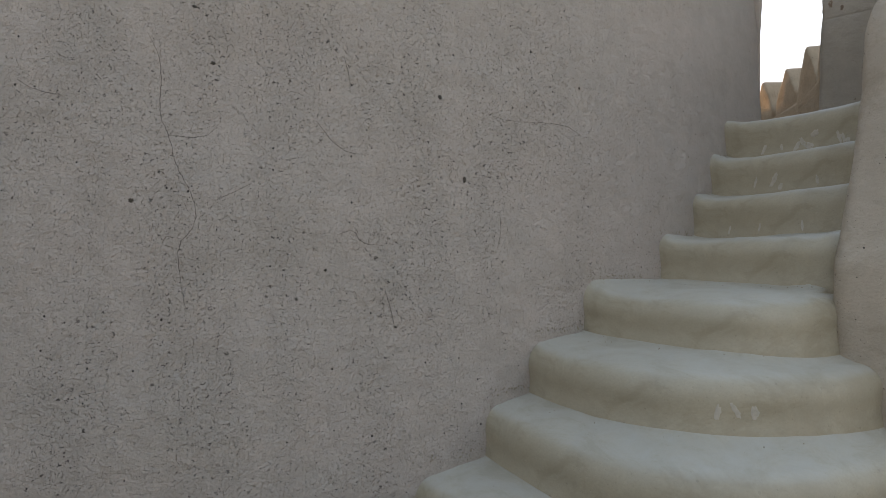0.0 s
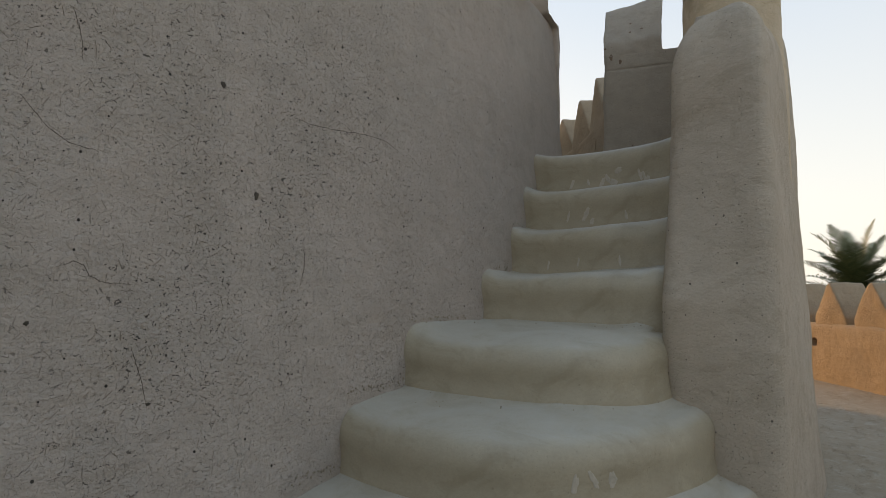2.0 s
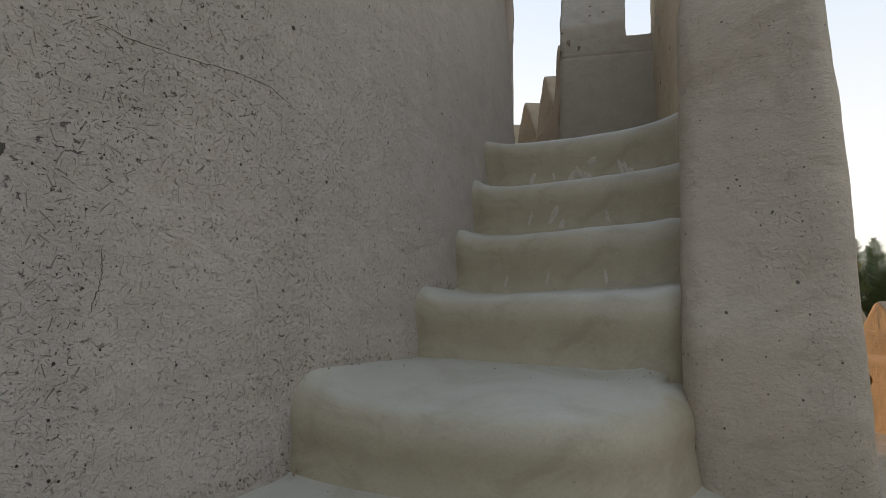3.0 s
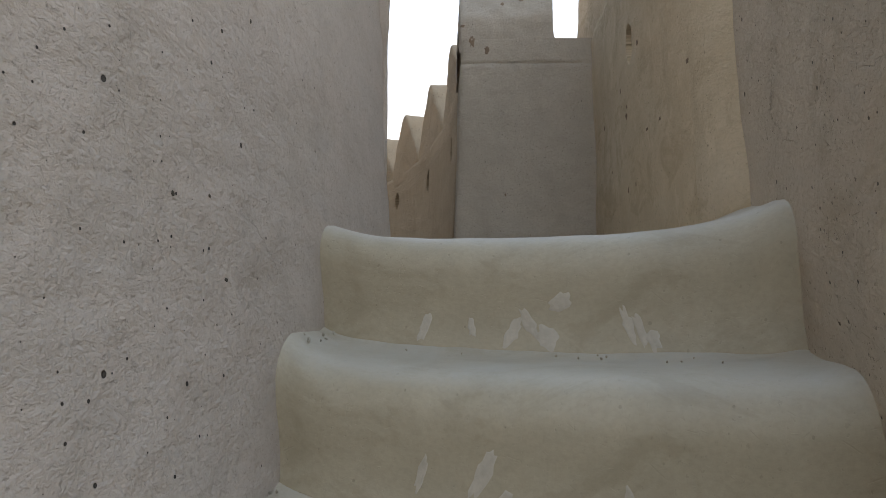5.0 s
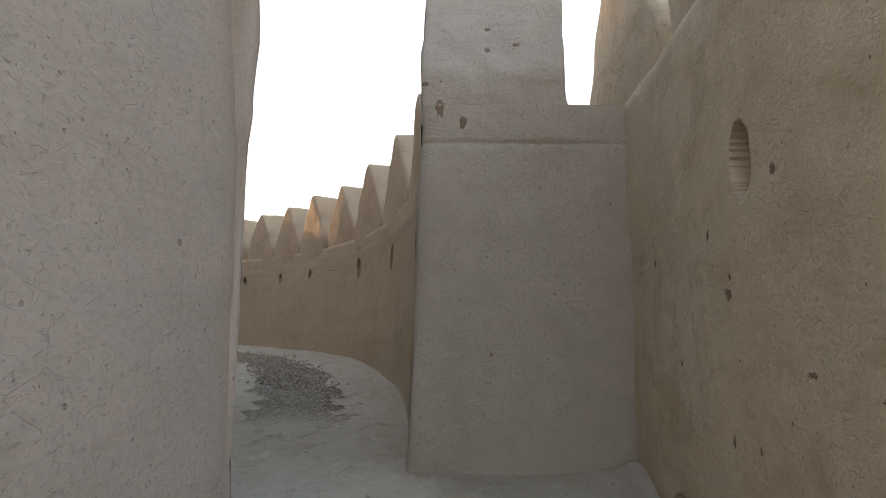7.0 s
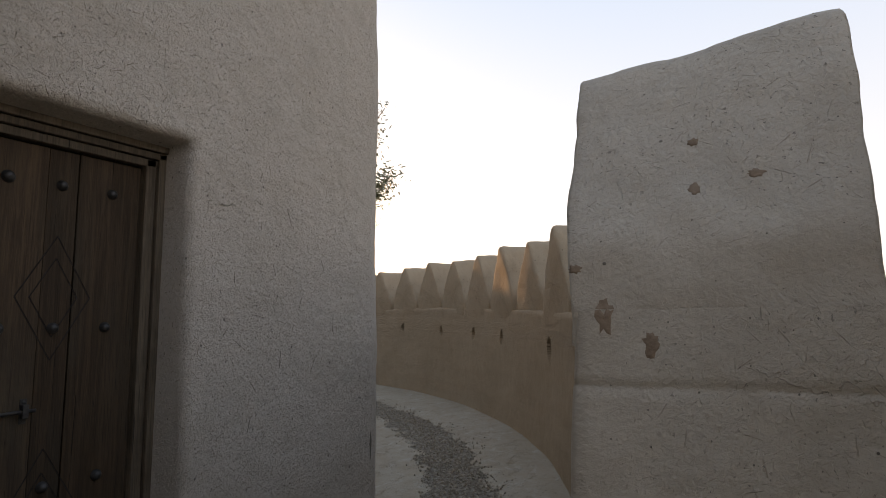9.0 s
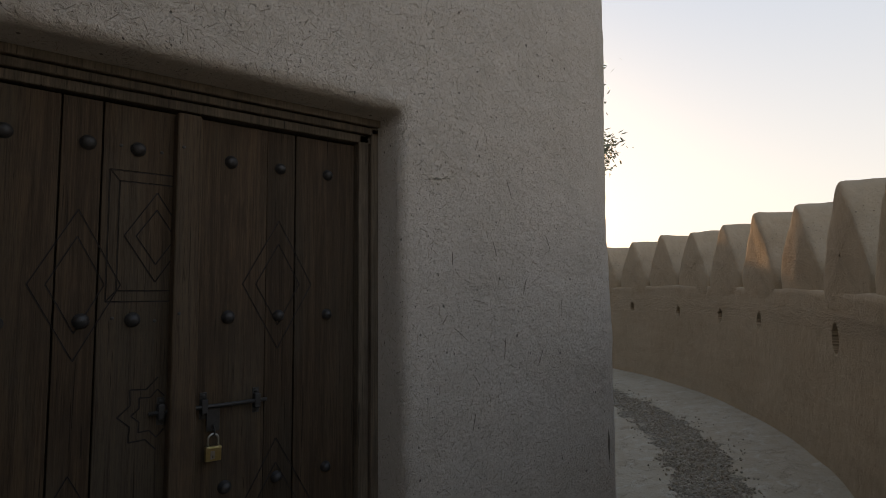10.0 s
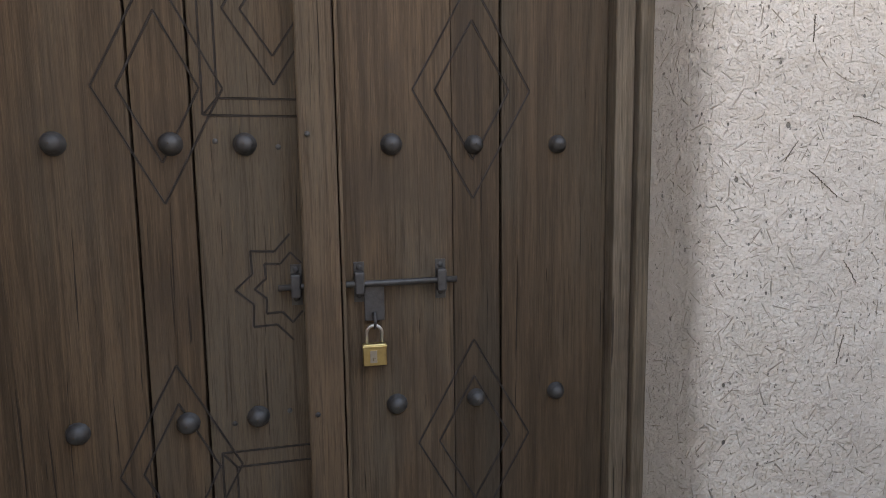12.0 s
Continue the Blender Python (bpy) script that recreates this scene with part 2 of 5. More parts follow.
def floor_material():
    """Pale dusty mud crust, brown where it is worn through, with a ragged track of dark gravel round the walk."""
    m = Nodes("trodden mud floor")
    p = m.coord("Object")
    n1 = m.noise(p, 1.3, 5, 0.6, 0.5)
    n2 = m.noise(p, 9.0, 5, 0.65)
    n3 = m.noise(p, 60.0, 4, 0.7)
    base = m.mix(m.ramp(n1, 0.35, 0.65), (0.35, 0.285, 0.205), (0.305, 0.24, 0.165))
    base = m.mix(m.ramp(n2, 0.3, 0.7, 0, 0.5), base, (0.39, 0.335, 0.26))
    base = m.mix(m.ramp(n3, 0.45, 0.75, 0, 0.35), base, (0.31, 0.26, 0.195))
    scrape = m.noise(m.place(p, (2.2, 4.5, 1)), 1.6, 7, 0.75, 0.3)
    base = m.mix(m.ramp(scrape, 0.55, 0.64, 0, 0.5), base, (0.27, 0.205, 0.135))
    rub = m.noise(m.place(p, (2.0, 3.5, 1), (4, 1, 0)), 2.6, 6, 0.72, 0.8)
    base = m.mix(m.ramp(rub, 0.54, 0.64, 0, 0.6), base, (0.415, 0.365, 0.29))
    near_x = m.t.nodes.new("ShaderNodeSeparateXYZ")
    m.link(p, near_x.inputs[0])
    # landing mixed paler to carry on the treads' sky-lit tint
    worn = m.ramp(m.math("ADD", near_x.outputs[0], m.math("MULTIPLY", m.math("SUBTRACT", n1, 0.5), 1.6)), 5.0, 6.9, 0.92, 0.0)
    worn = m.math("MULTIPLY", worn, m.math("MULTIPLY", m.ramp(near_x.outputs[2], 1.5, 1.6), m.ramp(rub, 0.35, 0.6, 0.88, 1.0)))
    base = m.mix(worn, base, (0.45, 0.408, 0.33))
    speck = m.noise(p, 38.0, 3, 0.6)
    base = m.mix(m.ramp(speck, 0.65, 0.69, 0, 0.6), base, (0.15, 0.12, 0.09))
    sep = m.t.nodes.new("ShaderNodeSeparateXYZ")
    m.link(p, sep.inputs[0])
    dx = m.math("SUBTRACT", sep.outputs[0], 4.616)
    dy = m.math("SUBTRACT", sep.outputs[1], 11.51)
    r = m.math("SQRT", m.math("ADD", m.math("MULTIPLY", dx, dx), m.math("MULTIPLY", dy, dy)))
    ang = m.math("ARCTAN2", dy, dx)
    q = m.math("ADD", m.math("SUBTRACT", r, 8.49 - 0.0148 * 45), m.math("MULTIPLY", ang, 0.0148 * 57.296))
    q = m.math("ADD", q, m.math("MULTIPLY", m.math("SUBTRACT", m.noise(p, 2.6, 8, 0.75, 0.6), 0.5), 0.8))
    band = m.math("MULTIPLY", m.ramp(q, -0.02, 0.02), m.ramp(q, 0.40, 0.45, 1, 0))
    band = m.math("MULTIPLY", band, m.ramp(sep.outputs[0], 6.8, 7.5))
    band = m.math("MULTIPLY", band, m.ramp(sep.outputs[2], 1.5, 1.6))
    stone = m.t.nodes.new("ShaderNodeTexVoronoi")
    stone.inputs["Scale"].default_value = 48.0
    m.link(p, stone.inputs["Vector"])
    tone = m.t.nodes.new("ShaderNodeSeparateColor")
    m.link(stone.outputs["Color"], tone.inputs[0])
    gravel = m.mix(m.ramp(tone.outputs[0], 0.2, 0.95), (0.115, 0.09, 0.065), (0.29, 0.24, 0.18))
    base = m.mix(m.math("MULTIPLY", band, 0.7), base, gravel)
    m.link(base, m.bsdf.inputs["Base Color"])
    m.bsdf.inputs["Roughness"].default_value = 0.85
    m.bsdf.inputs["Specular IOR Level"].default_value = 0.3
    h = m.math("ADD", m.math("MULTIPLY", n2, 1.0), m.math("MULTIPLY", n3, 0.45))
    h = m.math("SUBTRACT", h, m.math("MULTIPLY", band, m.math("ADD", 1.0, m.math("MULTIPLY", stone.outputs["Distance"], 2.2))))
    h = m.math("SUBTRACT", h, m.math("MULTIPLY", m.ramp(scrape, 0.55, 0.6), 0.25))
    m.bump(h, 0.9, 0.014)
    return m.mat


FLOOR = floor_material()


def plain(name, colour, rough=0.7, metal=0.0, vary=0.3, scale=30.0, bump=0.3, coord="Object", stretch=(1, 1, 1)):
    m = Nodes(name)
    p = m.place(m.coord(coord), stretch)
    a = m.noise(p, scale, 5, 0.6)
    b = m.noise(p, scale * 0.18, 3, 0.6)
    base = m.mix(m.ramp(a, 0.3, 0.7, 0, vary), colour, tuple(c * 0.45 for c in colour))
    base = m.mix(m.ramp(b, 0.3, 0.7, 0, vary), base, tuple(min(1, c * 1.3) for c in colour))
    m.link(base, m.bsdf.inputs["Base Color"])
    m.link(m.ramp(a, 0.2, 0.8, rough * 0.85, min(1, rough * 1.12)), m.bsdf.inputs["Roughness"])
    m.bsdf.inputs["Metallic"].default_value = metal
    m.bump(a, bump, 0.004)
    return m.mat


def wood(name, colour, grey):
    """Old dark-stained planks: grain along z, wear to grey, each board its own tone."""
    m = Nodes(name)
    p = m.coord("Object")
    info = m.t.nodes.new("ShaderNodeObjectInfo")
    shift = m.t.nodes.new("ShaderNodeVectorMath")
    shift.operation = "ADD"
    m.link(p, shift.inputs[0])
    m.link(m.math("MULTIPLY", info.outputs["Random"], 20.0), shift.inputs[1])
    q = shift.outputs[0]
    g1 = m.noise(m.place(q, (45, 45, 1.6)), 1.0, 6, 0.65, 0.6)
    g2 = m.noise(m.place(q, (150, 150, 4.0)), 1.0, 4, 0.7, 0.3)
    w = m.noise(m.place(q, (6, 6, 1.2)), 1.0, 4, 0.6)
    base = m.mix(m.ramp(g1, 0.34, 0.66), colour, tuple(c * 0.52 for c in colour))
    base = m.mix(m.ramp(w, 0.4, 0.7, 0, 0.7), base, grey)
    base = m.mix(m.ramp(g2, 0.5, 0.72, 0, 0.75), base, tuple(c * 0.3 for c in colour))
    g3 = m.noise(m.place(q, (330, 330, 14)), 1.0, 4, 0.7)
    base = m.mix(m.ramp(g3, 0.5, 0.68, 0, 0.5), base, tuple(c * 0.35 for c in colour))
    base = m.mix(m.ramp(g3, 0.45, 0.3, 0, 0.35), base, tuple(c * 1.5 for c in colour))
    split = m.ramp(m.noise(m.place(q, (95, 95, 2.2)), 1.0, 3, 0.6, 0.5), 0.66, 0.70)
    base = m.mix(m.math("MULTIPLY", split, 0.8), base, (0.012, 0.008, 0.006))
    stain = m.noise(m.place(q, (3, 3, 2.5)), 1.0, 4, 0.65)
    base = m.mix(m.ramp(stain, 0.5, 0.72, 0, 0.55), base, (0.04, 0.027, 0.018))
    tone = m.t.nodes.new("ShaderNodeHueSaturation")
    m.link(base, tone.inputs["Color"])
    m.link(m.ramp(info.outputs["Random"], 0, 1, 0.8, 1.2), tone.inputs["Value"])
    m.link(tone.outputs[0], m.bsdf.inputs["Base Color"])
    m.link(m.ramp(w, 0.3, 0.7, 0.7, 0.9), m.bsdf.inputs["Roughness"])
    m.bsdf.inputs["Specular IOR Level"].default_value = 0.22
    h = m.math("ADD", m.math("MULTIPLY", g1, 0.6), m.math("ADD", g2, m.math("MULTIPLY", g3, 0.5)))
    h = m.math("SUBTRACT", h, m.math("MULTIPLY", split, 1.5))
    m.bump(h, 0.7, 0.003)
    return m.mat


WOOD = wood("dark stained teak", (0.084, 0.052, 0.029), (0.068, 0.054, 0.038))
WOOD_FRAME = wood("grey-brown weathered teak", (0.15, 0.112, 0.077), (0.125, 0.1, 0.073))
WOOD_POST = wood("worn brown teak", (0.105, 0.066, 0.038), (0.092, 0.07, 0.047))
# near-black stands in for the shade in the carved lines
GROOVE_SHADE = plain("carved groove in painted shade", (0.02, 0.013, 0.009), 0.9, vary=0.2, bump=0.1)
IRON = plain("dark forged iron", (0.06, 0.055, 0.052), 0.55, 0.6, vary=0.5, scale=120, bump=0.3)
BRASS = plain("brass", (0.52, 0.40, 0.18), 0.35, 1.0, vary=0.35, scale=90, bump=0.1)
STEEL = plain("steel", (0.5, 0.48, 0.45), 0.3, 1.0, vary=0.3, scale=90, bump=0.1)
SCUFF = plain("pale scuffed plaster", (0.50, 0.44, 0.355), 0.9, vary=0.25, scale=60, bump=0.3)
CHIP = plain("brown chipped mud", (0.22, 0.15, 0.10), 0.95, vary=0.5, scale=70, bump=0.9)
STONE = plain("grey stone chips", (0.34, 0.275, 0.20), 0.9, vary=0.6, scale=50, bump=0.4)
BARK = plain("palm bark", (0.16, 0.12, 0.085), 0.95, vary=0.6, scale=20, bump=0.9)


def leaf_material(name, colour, other):
    m = Nodes(name)
    geo = m.t.nodes.new("ShaderNodeNewGeometry")
    m.link(m.mix(geo.outputs["Random Per Island"], colour, other), m.bsdf.inputs["Base Color"])
    m.bsdf.inputs["Roughness"].default_value = 0.55
    m.bsdf.inputs["Transmission Weight"].default_value = 0.0
    return m.mat


PALM = leaf_material("palm leaf", (0.055, 0.085, 0.035), (0.10, 0.12, 0.05))
LEAF = leaf_material("olive-grey leaf", (0.14, 0.145, 0.07), (0.19, 0.175, 0.10))


# ---- building blocks ----
def fbm(p, scale, octaves=3):
    return noise.fractal(Vector(p) * scale, 0.9, 2.1, octaves, noise_basis="PERLIN_ORIGINAL")


def link_mesh(name, bm, mat, parent=None, label=""):
    me = bpy.data.meshes.new(name)
    bm.to_mesh(me)
    bm.free()
    me.materials.append(mat)
    ob = new(name, me)
    if parent is not None:
        ob.parent = parent
    if label:
        ob["label"] = label
    return ob


def part(name, bm, material, parent, label=""):
    return link_mesh(name, bm, material, parent, label)


def structure(name, bm, mat, label, category):
    return tagged(link_mesh(name, bm, mat), label, category, kind="structure")


def grid(pts, amp=0.0, scale=1.2, fine=0.0, wrap=False):
    """A bmesh skin over an array of points [v][u], with UVs in metres and an uneven, hand-laid surface."""
    P = np.array(pts, float)
    nv, nu = P.shape[:2]
    if wrap:
        P = np.concatenate([P, P[:, :1]], 1)
        nu += 1
    du = np.linalg.norm(np.diff(P, axis=1), axis=2)
    U = np.concatenate([np.zeros((nv, 1)), np.cumsum(du, 1)], 1)
    dv = np.linalg.norm(np.diff(P, axis=0), axis=2)
    V = np.concatenate([np.zeros((1, nu)), np.cumsum(dv, 0)], 0)
    U = np.broadcast_to(U.mean(0), (nv, nu)).copy()
    V = np.broadcast_to(V.mean(1)[:, None], (nv, nu)).copy()
    if amp or fine:
        gu = np.gradient(P, axis=1)
        if wrap:
            gu[:, 0] = gu[:, -1] = P[:, 1] - P[:, -2]
        gv = np.gradient(P, axis=0)
        N = np.cross(gu, gv)
        N /= np.maximum(np.linalg.norm(N, axis=2, keepdims=True), 1e-9)
        D = np.zeros((nv, nu))
        for j in range(nv):
            for i in range(nu):
                p = P[j, i]
                D[j, i] = amp * fbm(p, scale, 2) + (fine * fbm(p, 9.0, 2) if fine else 0.0)
        P = P + N * D[..., None]
    bm = bmesh.new()
    uv = bm.loops.layers.uv.new("UVMap")
    vs = [[bm.verts.new(P[j, i]) for i in range(nu - (1 if wrap else 0))] for j in range(nv)]
    for j in range(nv - 1):
        for i in range(nu - 1):
            a = (j, i), (j, i + 1), (j + 1, i + 1), (j + 1, i)
            try:
                f = bm.faces.new([vs[y][x % len(vs[y])] for y, x in a])
            except ValueError:
                continue
            f.smooth = True
            for l, (y, x) in zip(f.loops, a):
                l[uv].uv = (U[y, x], V[y, x])
    return bm


def cap(bm, row):
    """Closes a grid with a face over a ring of its vertices."""
    f = bm.faces.new(row)
    f.smooth = True
    return f


def recess(bm, centre, u, v, ru, rv, depth, inward, power=2.0):
    """Sinks a rounded hole into a skin."""
    centre, u, v, inward = Vector(centre), Vector(u), Vector(v), Vector(inward)

    def inside(p, k):
        d = p - centre
        return (abs(d.dot(u)) / (ru * k)) ** power + (abs(d.dot(v)) / (rv * k)) ** power < 1 and abs(d.dot(inward)) < 0.25

    for k in (2.6, 1.6):
        es = {e for f in bm.faces if inside(f.calc_center_median(), k) for e in f.edges}
        if not es:
            es = {e for f in sorted(bm.faces, key=lambda f: (f.calc_center_median() - centre).length)[:4] for e in f.edges}
        bmesh.ops.subdivide_edges(bm, edges=list(es), cuts=2, use_grid_fill=True)
    fs = [f for f in bm.faces if inside(f.calc_center_median(), 1.0)]
    if not fs:
        return
    out = bmesh.ops.extrude_face_region(bm, geom=fs)
    vs = [g for g in out["geom"] if isinstance(g, bmesh.types.BMVert)]
    bmesh.ops.delete(bm, geom=[f for f in fs if f.is_valid], context="FACES")
    for w in vs:
        w.co += inward * depth


def box_bm(x0, x1, y0, y1, z0, z1, bevel=0.0, seg=2):
    bm = bmesh.new()
    bmesh.ops.create_cube(bm, size=1)
    for v in bm.verts:
        v.co = Vector((x0 + (v.co.x + .5) * (x1 - x0), y0 + (v.co.y + .5) * (y1 - y0), z0 + (v.co.z + .5) * (z1 - z0)))
    if bevel:
        bmesh.ops.bevel(bm, geom=bm.edges[:], offset=bevel, segments=seg, affect="EDGES", profile=0.5)
    return bm


def smooth_curve(points, n, soft=3):
    """n points evenly along a softened line through a few points."""
    p = np.array(points, float)
    for _ in range(soft):
        q = [p[0]]
        for a, b in zip(p[:-1], p[1:]):
            q += [a * 0.75 + b * 0.25, a * 0.25 + b * 0.75]
        p = np.array(q + [p[-1]])
    s = np.concatenate([[0], np.cumsum(np.linalg.norm(np.diff(p, axis=0), axis=1))])
    t = np.linspace(0, s[-1], n)
    return np.stack([np.interp(t, s, p[:, k]) for k in range(p.shape[1])], 1)


def rounded_ring(corners, radius, n):
    """A closed ring of n points round a polygon with its corners rounded."""
    pts = []
    k = len(corners)
    for i in range(k):
        a, b, c = (np.array(corners[(i + d) % k], float) for d in (-1, 0, 1))
        p, q = b + (a - b) / np.linalg.norm(a - b) * radius, b + (c - b) / np.linalg.norm(c - b) * radius
        for t in np.linspace(0, 1, 7):
            pts.append((1 - t) ** 2 * p + 2 * t * (1 - t) * b + t * t * q)
    p = np.array(pts + [pts[0]])
    s = np.concatenate([[0], np.cumsum(np.linalg.norm(np.diff(p, axis=0), axis=1))])
    t = np.linspace(0, s[-1], n, endpoint=False)
    return np.stack([np.interp(t, s, p[:, j]) for j in range(2)], 1)


# ---- ground ----
def ground():
    near = np.concatenate([np.arange(-9, 18, 0.3)])
    far = np.array([-3000, -800, -250, -90, -40, -20, -13])
    xs = np.concatenate([far, near, -far[::-1] + 6])
    ys = np.concatenate([far, np.arange(-9, 6, 0.3), [8, 12], -far[::-1]])
    pts = [[(x, y, -0.02 * min(max(x - 5, 0), 6)) for x in xs] for y in ys]
    bm = grid(pts)
    for v in bm.verts:
        if -9 < v.co.x < 18 and -9 < v.co.y < 6:
            v.co.z += 0.02 * fbm(v.co, 0.8, 3)
    return structure("ground", bm, FLOOR, "trodden pale mud floor of the open court", "ground")


ground()

# ---- round tower beside the stair ----
TOWER_X, TOWER_Y0, TOWER_R = 4.2, 1.97, 7.5


def tower_plan(n):
    pts = []
    for x in np.linspace(-2.9, 5.17, 60):
        pts.append((x, TOWER_Y0 + TOWER_R - math.sqrt(TOWER_R ** 2 - min(0.0, x - TOWER_X) ** 2)))
    pts += [(5.235, 1.985), (5.25, 2.04), (5.245, 2.15), (5.19, 2.6), (5.10, 3.3), (5.07, 3.75)]
    return smooth_curve(pts, n, 1)


def tower():
    plan = tower_plan(330)
    t = np.gradient(plan, axis=0)
    t /= np.linalg.norm(t, axis=1, keepdims=True)
    inward = np.stack([-t[:, 1], t[:, 0]], 1)
    rows = []
    zs = list(np.arange(-0.1, 3.62, 0.055)) + [3.64, 3.66]
    for z in zs:
        off = 0.1 * (z - 1.7) if z < 2.2 else 0.05 + 0.06 * (z - 2.2)
        lean = 0.11 * (min(max(z, 2.2), 3.5) - 2.75)
        rows.append([(p[0] + i[0] * off + lean * min(1, max(0, (p[0] - 4.7) / 0.4)), p[1] + i[1] * off, z) for p, i in zip(plan, inward)])
    for off, z in ((0.16, 3.67), (0.20, 3.69), (0.27, 3.69)) + tuple((0.29 + 0.03 * (z - 3.7), z) for z in np.arange(3.72, 5.3, 0.11)) + ((0.5, 5.35), (1.4, 5.36)):
        rows.append([(p[0] + i[0] * off, p[1] + i[1] * off, z) for p, i in zip(plan, inward)])
    bm = grid(rows, amp=0.022, scale=1.1, fine=0.0045)
    recess(bm, (4.10, 2.10, 3.53), (1, 0, 0), (0, 0, 1), 0.035, 0.05, 0.25, (0, 1, 0))
    return structure("wall_tower", bm, MUD_STAIR, "rough grey-brown mud plaster wall of a round tower", "wall")


tower()


def tower_back():
    """Plain walls and roof that close the tower behind what is seen."""
    c = (TOWER_X, TOWER_Y0 + TOWER_R)
    ring = [(c[0] + 7.2 * math.cos(a), c[1] + 7.2 * math.sin(a)) for a in np.linspace(radians(20), radians(199), 40)]
    structure("wall_tower_back", grid([[(x, y, z) for x, y in ring] for z in np.linspace(-0.3, 5.4, 8)], amp=0.03), MUD_MID, "plain round back of the tower", "wall")
    front = [(p[0], p[1] + 0.45) for p in tower_plan(60)]
    bm = bmesh.new()
    low = [bm.verts.new((x, y, 5.3)) for x, y in front[:-6] + [(8.0, 4.6)] + ring]
    f = bm.faces.new(low)
    out = bmesh.ops.extrude_face_region(bm, geom=[f])
    for v in out["geom"]:
        if isinstance(v, bmesh.types.BMVert):
            v.co.z += 0.12
    bmesh.ops.recalc_face_normals(bm, faces=bm.faces[:])
    structure("roof_tower", bm, MUD_MID, "flat mud roof of the round tower", "roof")


tower_back()


def court_light_block():
    """Unseen plain walls, added behind where the walk begins to block low sky light."""
    bm = box_bm(-5.6, -5.0, -9.0, 7.4, -0.3, 4.2, 0.08, 3)
    structure("wall_unseen_west", bm, MUD_MID, "plain tall mud wall, unseen, added to block low sky light", "wall")
    bm = box_bm(-5.0, 3.0, -9.2, -8.6, -0.3, 2.6, 0.08, 3)
    structure("wall_unseen_south", bm, MUD_MID, "plain mud wall, unseen, added to close the court", "wall")


court_light_block()


def cornice():
    """The ragged edge of broken mud that caps the tower wall."""
    plan = tower_plan(330)
    rng = random.Random(3)
    bm = bmesh.new()
    uv = bm.loops.layers.uv.new("UVMap")
    for k in range(150, 262):
        p = plan[k]
        n = rng.randint(1, 3)
        for _ in range(n):
            c = Vector((p[0] + rng.uniform(-.03, .03), p[1] + 0.075 + rng.uniform(-.03, .05), 3.665 + rng.uniform(-.012, .022)))
            m = Matrix.Translation(c) @ Euler((rng.uniform(-.4, .4), rng.uniform(-.3, .3), rng.uniform(0, 6))).to_matrix().to_4x4() @ Matrix.Diagonal((rng.uniform(.03, .07), rng.uniform(.03, .06), rng.uniform(.008, .022), 1))
            out = bmesh.ops.create_icosphere(bm, subdivisions=1, radius=1, matrix=m)
            for v in out["verts"]:
                v.co += Vector((fbm(v.co, 20), fbm(v.co + Vector((5, 0, 0)), 20), fbm(v.co + Vector((0, 9, 0)), 20))) * 0.015
    return structure("trim", bm, CHIP, "ragged crumbling edge of brown mud along a wall top", "trim")


cornice()

# ---- stair ----
# each step: height of the tread and the line of its nose, from the tower side across
STEPS = [
    (0.29, [(1.86, 2.75), (1.73, 2.45), (1.64, 2.05), (1.58, 1.5), (1.62, 0.95), (1.85, 0.55), (2.35, 0.37), (3.2, 0.45), (4.0, 0.58)]),
    (0.58, [(2.28, 2.6), (2.11, 2.32), (1.99, 1.90), (1.90, 1.45), (1.97, 1.05), (2.30, 0.76), (2.80, 0.60), (3.35, 0.54), (3.9, 0.6)]),
    (0.875, [(2.54, 2.5), (2.39, 2.24), (2.27, 1.85), (2.22, 1.5), (2.32, 1.18), (2.62, 0.93), (3.0, 0.78), (3.35, 0.72), (3.8, 0.76)]),
    (1.16, [(2.87, 2.35), (2.76, 2.12), (2.70, 1.8), (2.69, 1.5), (2.73, 1.25), (2.88, 1.05), (3.15, 0.93), (3.6, 0.86)]),
    (1.44, [(3.50, 2.3), (3.43, 2.05), (3.39, 1.75), (3.34, 1.4), (3.32, 1.1), (3.36, 0.92), (3.5, 0.8)]),
    (1.735, [(3.92, 2.3), (3.85, 2.05), (3.80, 1.75), (3.73, 1.4), (3.70, 1.1), (3.70, 0.9), (3.72, 0.75)]),
    (2.03, [(4.22, 2.3), (4.16, 2.05), (4.11, 1.75), (4.07, 1.4), (4.02, 1.1), (3.96, 0.9), (3.92, 0.7)]),
    (2.315, [(4.50, 2.3), (4.45, 2.05), (4.40, 1.75), (4.36, 1.4), (4.30, 1.1), (4.24, 0.9), (4.2, 0.7)]),
]
NU = 110


